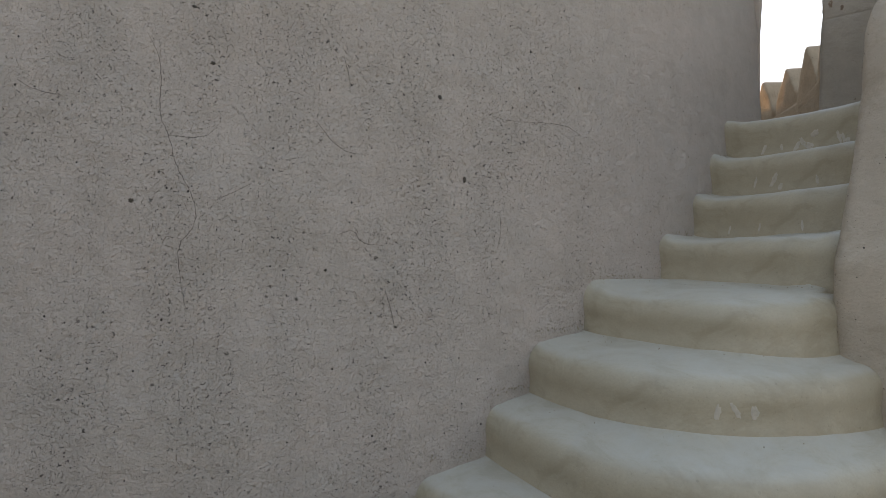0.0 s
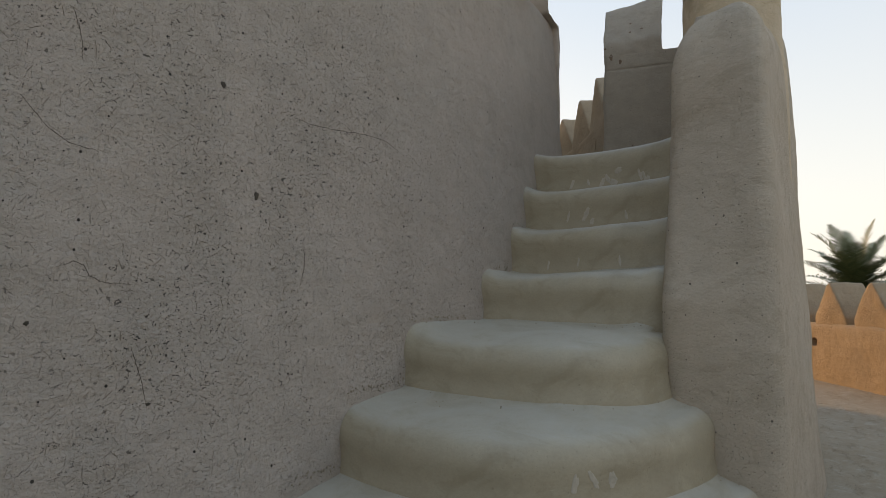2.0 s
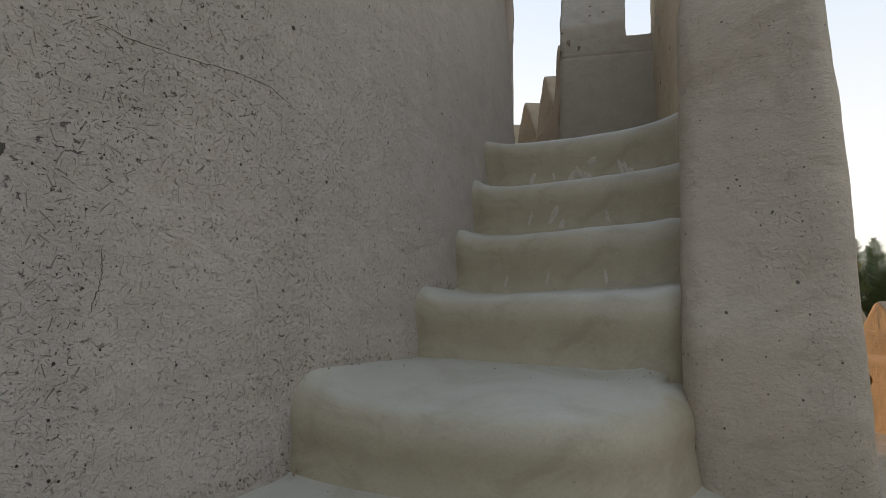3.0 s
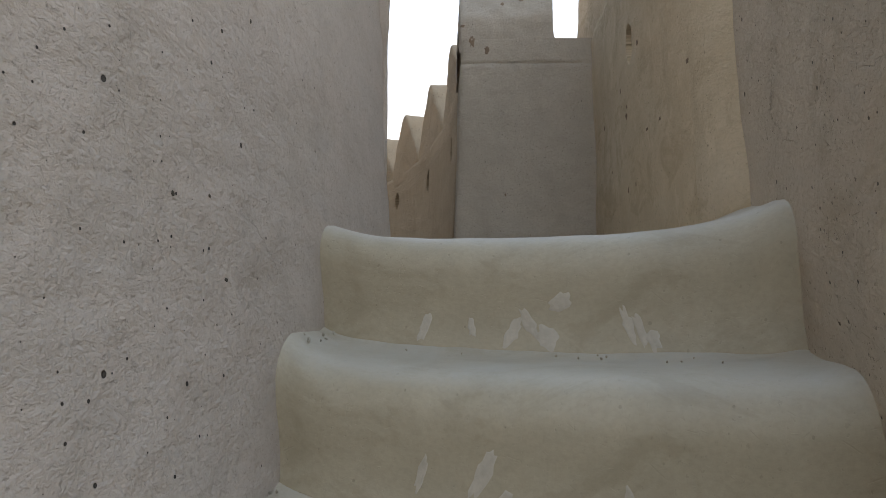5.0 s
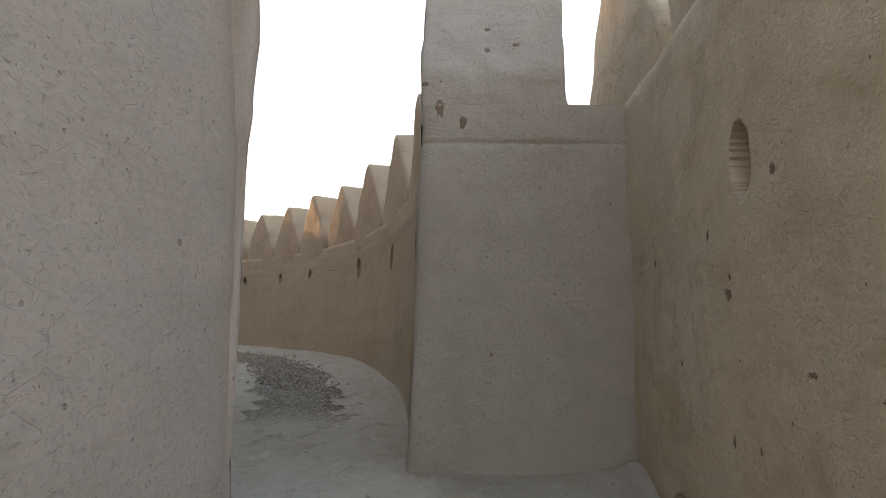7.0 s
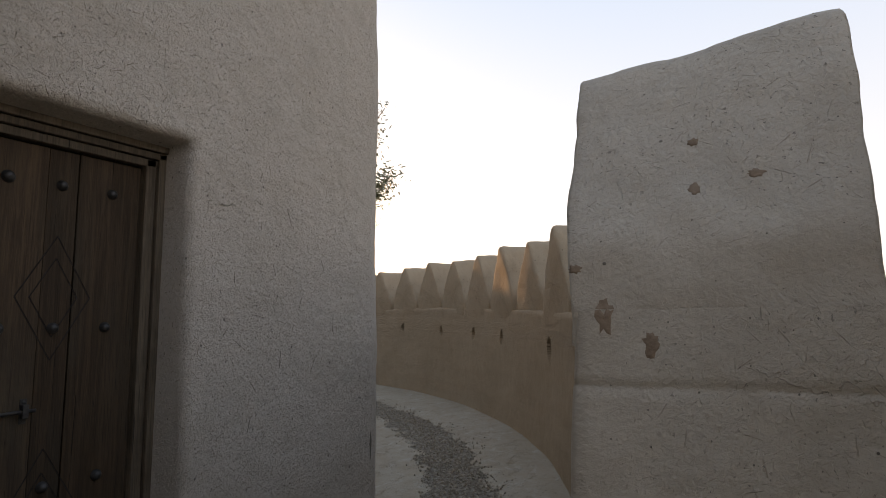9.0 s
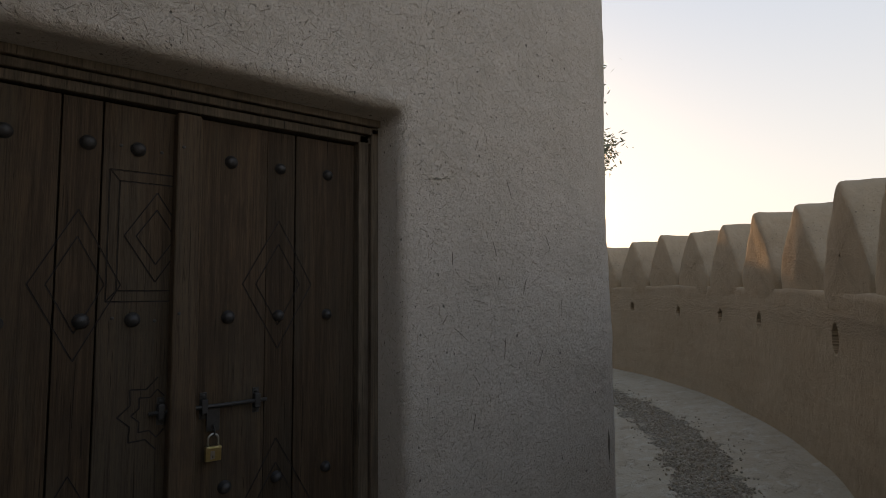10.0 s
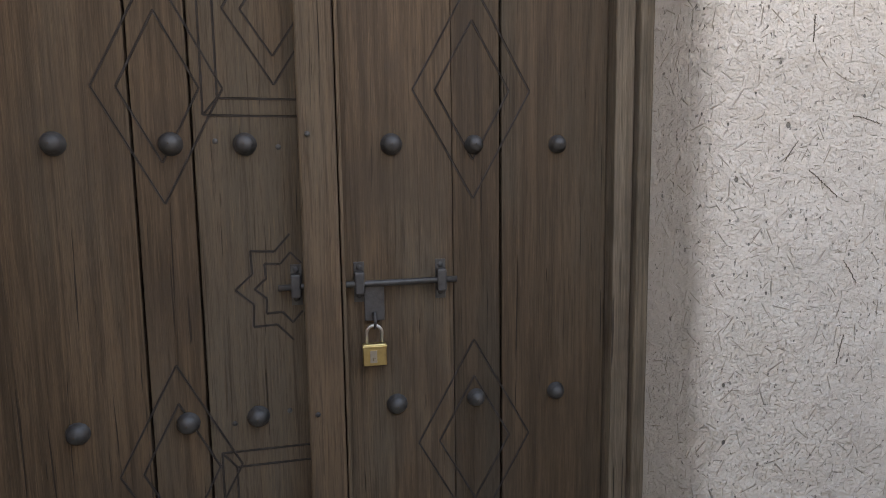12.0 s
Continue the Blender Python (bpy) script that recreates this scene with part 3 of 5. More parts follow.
def floor_z(x, y):
    """The uneven floor of the landing and of the round walk, which climbs gently and is worn into a track."""
    z = 2.382 + 0.012 * fbm((x, y, 0), 0.9, 3) + 0.004 * fbm((x, y, 4), 5.0, 2)
    near = min(1.0, max(0.0, (6.2 - x) / 1.5))
    z -= 0.045 * near * near * (3 - 2 * near)
    deg = math.degrees(math.atan2(y - 11.51, x - 4.616))
    climb = min(1.0, max(0.0, (deg + 80.0) / 24))
    z += 0.165 * climb * climb * (3 - 2 * climb)
    q = math.hypot(x - 4.616, y - 11.51) - 9.71 + 1.22 + 0.0148 * (deg + 45)
    z -= 0.022 * max(0.0, 1 - ((q - 0.24) / 0.28) ** 2) * min(1.0, max(0.0, (x - 6.9) / 0.5))
    wall = 0.95 + 0.15 * (x - 4.9) if x < 7.5 else 0.0
    dip = math.exp(-(((x - 5.90) / 0.3) ** 2 + ((y - 1.2) / 0.3) ** 2))
    if x < 7.5:
        z += (0.045 + 0.055 * max(0.0, min(1.0, (5.4 - x) / 0.6))) * math.exp(-max(0.0, y - wall) / 0.10) * (1 - dip)
    z += 0.05 * math.exp(-max(0.0, 2.04 - y) / 0.08) * min(1.0, max(0.0, (5.15 - x) / 0.15))
    return z - 0.05 * dip


def step_surface(k):
    z, line = STEPS[k]
    nose = smooth_curve(line, NU)
    t = np.gradient(nose, axis=0)
    t /= np.linalg.norm(t, axis=1, keepdims=True)
    into = np.stack([-t[:, 1], t[:, 0]], 1)
    if k < 7:
        back = smooth_curve(STEPS[k + 1][1], NU)
        zb = STEPS[k + 1][0]
        bt = np.gradient(back, axis=0)
        bt /= np.linalg.norm(bt, axis=1, keepdims=True)
        back_in = back + np.stack([-bt[:, 1], bt[:, 0]], 1) * 0.06
    else:
        back_in = np.stack([np.full(NU, 6.5), np.linspace(2.25, 0.8, NU)], 1)
    s = np.linspace(0, 1, NU)
    length = np.linalg.norm(np.diff(nose, axis=0), axis=1).sum()
    left = np.maximum(0, s * length - 0.27)
    right = np.maximum(0, (1 - s) * length - (0.25 if k >= 4 else 0.5))
    lift = (0.06 * np.exp(-left / 0.15) + 0.06 * np.exp(-right / 0.13)) if k == 7 else 0.085 * np.exp(-left / 0.08) + 0.03 * np.exp(-right / 0.10)
    rad = 0.105 if k < 4 else 0.095
    tall = 0.12 if k < 4 else 0.10
    drop = 0.05 if k < 4 else 0.02 if k < 7 else 0.0   # treads worn down towards the nose
    low = (STEPS[k - 1][0] if k else 0.0) - 0.10
    rows = []
    for h in np.linspace(0, 1, 9):
        zz = low + (z - drop - tall - low) * h
        foot = max(0.0, 1 - (zz - low - 0.10) / 0.06) if zz > low else 1.5
        d = 0.018 * (1 - h) - 0.016 * min(1.5, foot)
        rows.append([(p[0] + q[0] * d, p[1] + q[1] * d, zz + l * h) for p, q, l in zip(nose, into, lift)])
    for a in np.linspace(0, math.pi / 2, 7)[1:]:
        d, zz = rad * (1 - math.cos(a)), z - drop - tall + tall * math.sin(a)
        rows.append([(p[0] + q[0] * d, p[1] + q[1] * d, zz + l) for p, q, l in zip(nose, into, lift)])
    inner = nose + into * rad
    m = 16 if k < 7 else 60
    for w in np.linspace(0, 1, m + 1)[1:]:
        row = []
        for p, b, l in zip(inner, back_in, lift):
            x, y = p + (b - p) * w
            if k < 7:
                gap = max(0.0, (1 - w) * np.linalg.norm(b - p) - 0.06)
                zz = z + l * (1 - 0.4 * w) + 0.016 * math.exp(-gap / 0.02) - drop * math.exp(-w * np.linalg.norm(b - p) / 0.16)
            else:
                f = min(1.0, np.hypot(x - p[0], y - p[1]) / 0.5)
                zz = (z + l) * (1 - f) + floor_z(x, y) * f
            row.append((x, y, zz))
        rows.append(row)
    return rows


def stairs():
    base = tagged(new("staircase"), "curved flight of worn mud plaster steps against a tower wall", "stairs", kind="structure")
    for k in range(8):
        rows = step_surface(k)
        bm = grid(rows, amp=0.014 if k < 7 else 0.003, scale=1.7, fine=0.004 if k < 7 else 0.002)
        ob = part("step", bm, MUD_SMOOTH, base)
        if k == 7:                                  # past the nose the top step is the landing's floor
            ob.data.materials.append(FLOOR)
            for f in ob.data.polygons:
                if f.center.x > 4.72 + 0.06 * math.sin(f.center.y * 9):
                    f.material_index = 1
    return base


STAIR = stairs()


# ---- parapet beside the stair and outer wall ----
def parapet_pier():
    rows = []
    n = 150
    levels = list(np.arange(-0.1, 2.62, 0.05)) + [2.62 + 0.36 * math.sin(a) for a in np.linspace(0.1, math.pi / 2, 11)]
    for z in levels:
        f = min(1.0, max(0.0, z / 2.6))
        A = (3.20 + 0.40 * min(1.0, max(0.0, (z - 1.3) / 0.9)) ** 0.8 + 0.02 * f, 0.99 - 0.04 * f)
        B = (3.08 + 0.30 * f ** 1.1, 0.487 + 0.02 * f)
        Cc = (5.45 - 0.1 * f, 0.22 + 0.11 * f)
        D = (5.45, 0.93)
        M = (4.4, 0.90)
        ring = rounded_ring([A, B, Cc, D, M], 0.085, n)
        fx = min(1.0, max(0.0, (z - 2.2) / 0.781))
        fy = min(1.0, max(0.0, (z - 2.55) / 0.431))
        back = 0.62 * (1 - math.sqrt(1 - fx * fx))
        slim = 1 - math.sqrt(1 - fy * fy)
        q = []
        for p in ring:
            ridge = 0.70
            w = max(0.0, 1 - (p[0] - 3.2) / 1.1)
            y = ridge + (p[1] - ridge) * (1 - slim * (0.97 if p[1] < ridge else 0.2 + 0.77 * min(1, w * 2.2)))
            q.append((p[0] + back * min(1.0, w * 1.15), y))
        ring = np.array(q)
        up = [-0.05 * fx + max(0.0, p[0] - 3.92) * 0.38 * min(1.0, max(0.0, (z - 1.8) / 0.9)) for p in ring]
        rows.append([(p[0], p[1], z + u) for p, u in zip(ring, up)])
    bm = grid(rows, amp=0.02, scale=1.3, fine=0.004, wrap=True)
    bm.verts.ensure_lookup_table()
    cap(bm, bm.verts[-n:])
    return structure("wall_parapet", bm, MUD_MID, "rounded pale mud plaster parapet beside the stair", "wall")


parapet_pier()


def inner_y(x):
    return min(1.16, 1.0 + 0.12 * (x - 4.9))


def outer_wall():
    rows = []
    n = 170
    levels = list(np.arange(-0.1, 3.72, 0.055)) + [3.74, 3.77, 3.785]
    for z in levels:
        x0 = 4.43 + 0.08 * max(0.0, z - 2.4)
        b = 0.0 if z < 3.73 else (z - 3.73) * 0.8
        ring = rounded_ring([(x0 + b, inner_y(x0) - b), (x0 + 0.02 + b, 0.36 + b), (7.7, 0.5 + b), (7.7, 1.16 - b), (6.6, inner_y(6.6) - b), (5.6, inner_y(5.6) - b)], 0.30, n)
        rows.append([(p[0], p[1], z) for p in ring])
    bm = grid(rows, amp=0.02, scale=1.2, fine=0.005, wrap=True)
    bm.verts.ensure_lookup_table()
    cap(bm, bm.verts[-n:])
    recess(bm, (5.42, 1.07, 3.25), (1, 0, 0), (0, 0, 1), 0.045, 0.085, 0.3, (0.1, -1, 0))
    recess(bm, (5.90, 1.13, 2.345), (1, 0, 0), (0, 0, 1), 0.09, 0.095, 0.45, (0.1, -1, 0))
    return structure("wall_outer", bm, MUD_WALL, "stained ochre mud plaster wall with loopholes and a drain", "wall")


OUTER = outer_wall()


def merlon_bm(width, height, depth, seed, tip=0.05, bow=1.36, foot=0.12):
    """A pointed merlon: front face towards -y, ridge running back along +y, base at z = 0."""
    half = width / 2
    prof = []
    for t in np.linspace(0, 1, 15):
        z = height * t
        if t < 0.16:
            x = half
        else:
            q = (t - 0.16) / 0.84
            x = half * (1 - q ** bow) + tip * q * (1 - max(0, (q - 0.9) / 0.1) ** 2)
        prof.append((-x, z))
    left = [(-half, -foot)] + prof
    ring = left + [(-x, z) for x, z in left[::-1]]
    ring = smooth_curve(ring, 46, 2)
    c = np.array((0, height * 0.34))
    rows = []
    for s, y in ((0.02, 0), (0.3, 0), (0.6, 0), (0.85, 0), (0.95, 0.004), (0.985, 0.014), (1.0, 0.04)):
        rows.append([(c[0] + (p[0] - c[0]) * s, y, c[1] + (p[1] - c[1]) * s) for p in ring])
    for y in np.linspace(0.04, depth - 0.05, 8)[1:]:
        rows.append([(p[0], y, p[1]) for p in ring])
    for s, y in ((0.985, depth - 0.014), (0.95, depth - 0.004), (0.6, depth), (0.02, depth)):
        rows.append([(c[0] + (p[0] - c[0]) * s, y, c[1] + (p[1] - c[1]) * s) for p in ring])
    shifted = np.array(rows) + np.array((seed * 3.7, seed * 1.3, 0))
    bm = grid(shifted, amp=0.022, scale=2.0, fine=0.005, wrap=True)
    for v in bm.verts:
        v.co -= Vector((seed * 3.7, seed * 1.3, 0))
    bmesh.ops.reverse_faces(bm, faces=bm.faces[:])
    return bm


def merlon(parent, place, front, width, height, depth, seed, mat, tip=0.05, bow=1.36):
    """Stands a merlon with the middle of its front foot at place, its face towards front."""
    ob = part("merlon", merlon_bm(width, height, depth, seed, tip, bow), mat, parent)
    ang = math.atan2(front[1], front[0]) + math.pi / 2
    ob.matrix_world = Matrix.Translation(place) @ Matrix.Rotation(ang, 4, "Z")
    return ob


for i, (x, w) in enumerate(((5.34, 1.06), (6.66, 1.26))):
    merlon(OUTER, (x, inner_y(x) - 0.02, 3.77), (-0.12, 1), w, 0.90, 0.55, i + 40, MUD_WALL, 0.05, 0.95)

# ---- round walk with its crenellated parapet ----
RC, RIN = (4.616, 11.51), 9.71


def on_ring(deg, r, z=0.0):
    a = radians(deg)
    return Vector((RC[0] + r * math.cos(a), RC[1] + r * math.sin(a), z))


def ring_rise(deg):
    """How much higher the parapet's top stands further round the walk."""
    return 0.155 * min(1.0, max(0.0, (deg + 66) / 34))


def ring_parapet():
    prof = [(-0.02, 2.25), (-0.015, 2.35)] + [(0.0025 * k, z) for k, z in enumerate(np.arange(2.42, 3.60, 0.09))]
    top = 3.735
    prof += [(0.034, 3.62), (0.036, 3.65), (0.036, 3.69), (0.038, top - 0.01), (0.05, top)]
    prof += [(d, top) for d in (0.2, 0.4, 0.6, 0.80)] + [(0.90, top - 0.01), (0.93, top - 0.05)] + [(0.94, z) for z in np.arange(3.5, 2.2, -0.2)]
    degs = np.concatenate([np.linspace(-80.15, -73, 40), np.linspace(-72.6, -18, 190), np.linspace(-17, 150, 80)])
    rows = []
    for deg in degs:
        # past -14 degrees the unseen wall is raised to block the low sun
        up = ring_rise(deg) + min(1.0, max(0.0, (deg + 14) / 4)) * 2.5
        rows.append([on_ring(deg, RIN + d, z + (up if z > 3.55 else 0.0)) for d, z in prof])
    bm = grid(np.array(rows)[:, ::-1], amp=0.016, scale=1.2, fine=0.004, wrap=True)
    bm.verts.ensure_lookup_table()
    cap(bm, bm.verts[:len(prof)])
    for deg, z, ru, rv in ((-74.0, 3.36, .06, .10), (-66.2, 3.415, .075, .105), (-57.9, 3.455, .08, .105), (-47.3, 3.495, .06, .08), (-41.3, 3.515, .055, .08), (-34.5, 3.525, .055, .07), (-26.5, 3.565, .055, .07)):
        p = on_ring(deg, RIN + 0.02, z)
        a = radians(deg)
        recess(bm, p, (-math.sin(a), math.cos(a), 0), (0, 0, 1), ru, rv, 0.4, (math.cos(a), math.sin(a), 0.0))
    return structure("wall_round_parapet", bm, MUD_WARM, "curved ochre mud parapet with loopholes round a walkway", "wall")


RING = ring_parapet()


def end_face():
    """The cut end of the parapet that faces the landing."""
    rows = []
    for z in list(np.arange(2.25, 3.57, 0.045)) + [3.578, 3.586, 3.594] + list(np.arange(3.61, 3.73, 0.03)) + [3.739]:
        dent = 0.006 if abs(z - 3.586) < 0.004 else 0.0
        d0 = -0.02 + 0.055 * (z - 2.3) / 1.3
        turned = on_ring(-80.42, RIN + d0 + 0.08, z)   # the edge turns in behind the parapet's face
        row = [(turned.x + 0.085, turned.y, z)]
        for d in [d0 - 0.022, d0 - 0.021, d0 - 0.010] + list(np.linspace(d0 + 0.004, 0.94, 34)):
            p = on_ring(-80.42, RIN + d, z)
            edge = 0.08 * max(0.0, (d0 + 0.004 - d) / 0.026) ** 3 + 0.012 * math.exp(-max(0.0, d - d0) / 0.02)
            row.append((p.x + dent + edge, p.y, z))
        rows.append(row)
    bm = grid(rows, amp=0.012, scale=1.6, fine=0.004)
    bmesh.ops.reverse_faces(bm, faces=bm.faces[:])
    return part("end_face", bm, MUD_PALE, RING, "pale grey plaster on the cut end")


end_face()


def drum():
    """The plain outer drum that carries the round walk."""
    rows = [[on_ring(deg, RIN + 0.97, z) for deg in np.linspace(-86, 150, 140)] for z in np.linspace(-0.3, 2.3, 14)]
    return structure("wall_drum", grid(rows, amp=0.03, scale=0.8), MUD_WARM, "plain ochre mud drum under the round walk", "wall")


drum()
VALLEYS = [-76.3, -69.56, -62.53, -56.36, -49.97, -44.72, -39.48, -34.27, -29.22, -24.03, -18.9, -13.8]
for i, (a, b) in enumerate(zip(VALLEYS[:-1], VALLEYS[1:])):
    c = (a + b) / 2
    tall = (0.60 if i == 0 else 0.69 if i == 1 else 0.725) + 0.015 * ((i * 5) % 3)
    p = on_ring(c, RIN + 0.036, 3.72 + ring_rise(c))
    merlon(RING, p, (RC[0] - p.x, RC[1] - p.y), radians(b - a) * RIN - 0.05, tall, 0.60, i + 1, MUD_WARM, 0.035, 1.08)


def end_merlon():
    """The last merlon: an upright cut end, a straight slope above it and a sharp ridge."""
    prof = [(6.262, 3.66), (6.248, 3.70), (6.240, 3.74), (6.243, 3.80), (6.248, 3.87), (6.28, 3.93), (6.35, 4.06), (6.42, 4.195), (6.485, 4.325),
            (6.515, 4.352), (6.55, 4.345), (6.63, 4.28), (6.73, 4.12), (6.82, 3.93), (6.87, 3.80), (6.885, 3.72), (6.885, 3.66)]
    prof = smooth_curve(prof, 74, 1)
    rows = []
    for f, lip in [(0.0, 0.25), (0.0, 0.7), (0.0, 0.93), (0.003, 0.985), (0.015, 0.998)] + [(t, 1.0) for t in np.linspace(0.05, 0.95, 20)] + [(0.985, 0.998), (0.997, 0.985), (1.0, 0.93), (1.0, 0.7), (1.0, 0.25)]:
        row = []
        for x, z in prof:
            x, z = 6.62 + (x - 6.62) * lip, 3.9 + (z - 3.9) * lip
            inner = RC[1] - math.sqrt((RIN + 0.02) ** 2 - (x - RC[0]) ** 2)
            y0 = inner - 0.035 * max(0.0, z - 3.85)
            y1 = inner - 0.55 - 0.10 * max(0.0, z - 3.85) - 0.06 * math.exp(-max(0.0, z - 3.715) / 0.025)
            row.append((x + 0.095 * f * min(1.0, max(0.0, (4.2 - z) / 0.4)), y0 + (y1 - y0) * f, z + 0.035 * f * max(0.0, z - 3.85) / 0.5))
        rows.append(row)
    bm = grid(rows, amp=0.008, scale=2.2, fine=0.006)
    return part("merlon", bm, MUD_PALE, RING, "end merlon with a straight sloping side")


end_merlon()


def walk_floor():
    bm = bmesh.new()
    uv = bm.loops.layers.uv.new("UVMap")
    step = 0.08
    verts = {}

    def vert(i, j):
        if (i, j) not in verts:
            x, y = 4.9 + i * step, 0.9 + j * step
            verts[i, j] = bm.verts.new((x, y, floor_z(x, y) - (0.004 if x < 6.5 and y < 2.2 else 0.0)))
        return verts[i, j]

    for i in range(150):
        for j in range(165):
            x, y = 4.9 + i * step, 0.9 + j * step
            r = math.hypot(x - RC[0], y - RC[1])
            if not 4.5 < r < 10.1 or (x < 6.2 and y < 2.14) or (x < 5.2 and y < 2.3):
                continue
            f = bm.faces.new([vert(i, j), vert(i + 1, j), vert(i + 1, j + 1), vert(i, j + 1)])
            f.smooth = True
            for l in f.loops:
                l[uv].uv = l.vert.co.xy
    return structure("floor", bm, FLOOR, "worn mud floor of the raised walk with a gravel track", "floor")


walk_floor()

# ---- house with the door ----
DOOR_X0, DOOR_X1, DOOR_TOP = 5.09, 6.43, 4.41


def house_y(x, z):
    return 3.42 + 0.1 * max(0.0, x - 6.2) ** 2 + 0.012 * (z - 3.4)


def house():
    xs = sorted(set([round(v, 3) for v in np.concatenate([np.arange(4.9, DOOR_X0, 0.06), np.linspace(DOOR_X0, DOOR_X1, 24), np.arange(DOOR_X1 + 0.05, 7.95, 0.05)])]))
    zs = sorted(set([round(v, 3) for v in np.concatenate([np.linspace(2.28, DOOR_TOP, 44), np.arange(DOOR_TOP + 0.05, 6.6, 0.06)])]))
    plan = [(x, None) for x in xs]
    side = [(8.0, 3.765), (8.03, 3.80), (8.06, 3.87), (8.10, 4.0), (8.2, 4.4), (8.35, 5.0), (8.6, 6.0), (8.9, 8.0), (9.0, 11.0)]
    rows = []
    for z in zs:
        rows.append([(x, house_y(x, z), z) for x in xs] + [(x + 0.03 + 0.016 * (z - 3.0), y + 0.012 * (z - 3.4), z) for x, y in side])
    bm = grid(rows, amp=0.014, scale=1.3, fine=0.004)
    hole = [f for f in bm.faces if DOOR_X0 < f.calc_center_median().x < DOOR_X1 and f.calc_center_median().z < DOOR_TOP and f.calc_center_median().y < 3.6]
    edge_before = {e for f in hole for e in f.edges}
    rim = [e for e in edge_before if sum(g in hole for g in e.link_faces) == 1]
    rim_v = {v for e in rim for v in e.verts}
    out = bmesh.ops.extrude_face_region(bm, geom=hole)
    moved = [g for g in out["geom"] if isinstance(g, bmesh.types.BMVert)]
    for v in moved:
        v.co.y = 3.75
        v.co.x += 0.02 if v.co.x < 5.6 else -0.03 if v.co.x > 6.2 else 0.0
        v.co.z -= 0.03 if v.co.z > 4.3 else 0.0
    bmesh.ops.delete(bm, geom=[f for f in hole if f.is_valid], context="FACES")
    bmesh.ops.delete(bm, geom=[f for f in out["geom"] if isinstance(f, bmesh.types.BMFace)], context="FACES")
    rim = [e for e in bm.edges if e.is_valid and e.verts[0] in rim_v and e.verts[1] in rim_v and len(e.link_faces) == 2]
    bmesh.ops.bevel(bm, geom=rim, offset=0.035, segments=4, affect="EDGES", profile=0.5)
    uv = bm.loops.layers.uv["UVMap"]
    for f in bm.faces:
        f.smooth = True
        c = f.calc_center_median()
        if c.x < 7.9 and c.y < 3.9:
            flat = abs(f.normal.z) > 0.6
            turn = 1 if c.x < 5.25 else -1
            for l in f.loops:
                l[uv].uv = (l.vert.co.x + (0.0 if flat else l.vert.co.y * turn), l.vert.co.z - (l.vert.co.y if flat else 0.0))
    top = structure("wall_house", bm, MUD_STRAW, "straw-flecked mud plaster house wall with a deep doorway", "wall")
    roof = box_bm(5.0, 7.8, 3.9, 10.8, 6.4, 6.5, 0.02)
    structure("roof", roof, MUD_WARM, "flat mud roof of the house", "roof")
    return top


house()


# ---- the door ----
def curve_tube(points, radius, seg=8):
    """A round bar along a line of points."""
    bm = bmesh.new()
    rings = []
    pts = [Vector(p) for p in points]
    for i, p in enumerate(pts):
        d = (pts[min(i + 1, len(pts) - 1)] - pts[max(i - 1, 0)]).normalized()
        a = d.orthogonal().normalized()
        b = d.cross(a)
        rings.append([bm.verts.new(p + (a * math.cos(t) + b * math.sin(t)) * radius) for t in [2 * math.pi * k / seg for k in range(seg)]])
    for r, s in zip(rings[:-1], rings[1:]):
        best = min(range(seg), key=lambda o: sum((r[k].co - s[(k + o) % seg].co).length for k in range(seg)))
        for k in range(seg):
            f = bm.faces.new((r[k], r[(k + 1) % seg], s[(k + 1 + best) % seg], s[(k + best) % seg]))
            f.smooth = True
    bm.faces.new(rings[0][::-1])
    bm.faces.new(rings[-1])
    return bm


LEAF_Y = 3.612


def stud_bm(x, z, r):
    """A domed iron nail head with a flat collar."""
    bm = bmesh.new()
    prof = [(r * 1.12, 0.002), (r * 1.12, -0.002), (r, -0.004), (r * .92, -0.010), (r * .72, -0.016), (r * .42, -0.0195), (r * .08, -0.021)]
    rows = []
    for k in range(14):
        a = 2 * math.pi * k / 14
        rows.append([(x + math.cos(a) * q, LEAF_Y + d, z + math.sin(a) * q) for q, d in prof])
    bm.free()
    return grid(np.array(rows).transpose(1, 0, 2), wrap=True)


def groove_bm(lines, width=0.0055):
    """Carved lines: shallow double lips round a channel, coloured near-black as groove shade."""
    bm = bmesh.new()
    for a, b in lines:
        a, b = Vector((a[0], 0, a[1])), Vector((b[0], 0, b[1]))
        d = (b - a).normalized()
        n = Vector((-d.z, 0, d.x)) * width * 0.5
        y = LEAF_Y
        prof = [(-1.0, 0.001), (-0.75, -0.0016), (-0.35, -0.0005), (0.35, -0.0005), (0.75, -0.0016), (1.0, 0.001)]
        r0 = [bm.verts.new(a + n * k + Vector((0, y + h, 0))) for k, h in prof]
        r1 = [bm.verts.new(b + n * k + Vector((0, y + h, 0))) for k, h in prof]
        for k in range(5):
            bm.faces.new((r0[k], r0[k + 1], r1[k + 1], r1[k]))
    bmesh.ops.recalc_face_normals(bm, faces=bm.faces[:])
    return bm


def diamond(cx, cz, w, h, clip=None):
    p = [(cx - w, cz), (cx, cz + h), (cx + w, cz), (cx, cz - h)]
    lines = [(p[i], p[(i + 1) % 4]) for i in range(4)]
    if clip is None:
        return lines
    out = []
    for a, b in lines:
        if a[0] > clip and b[0] > clip:
            continue
        if a[0] > clip or b[0] > clip:
            if a[0] > clip:
                a, b = b, a
            t = (clip - a[0]) / (b[0] - a[0])
            b = (clip, a[1] + (b[1] - a[1]) * t)
        out.append((a, b))
    return out


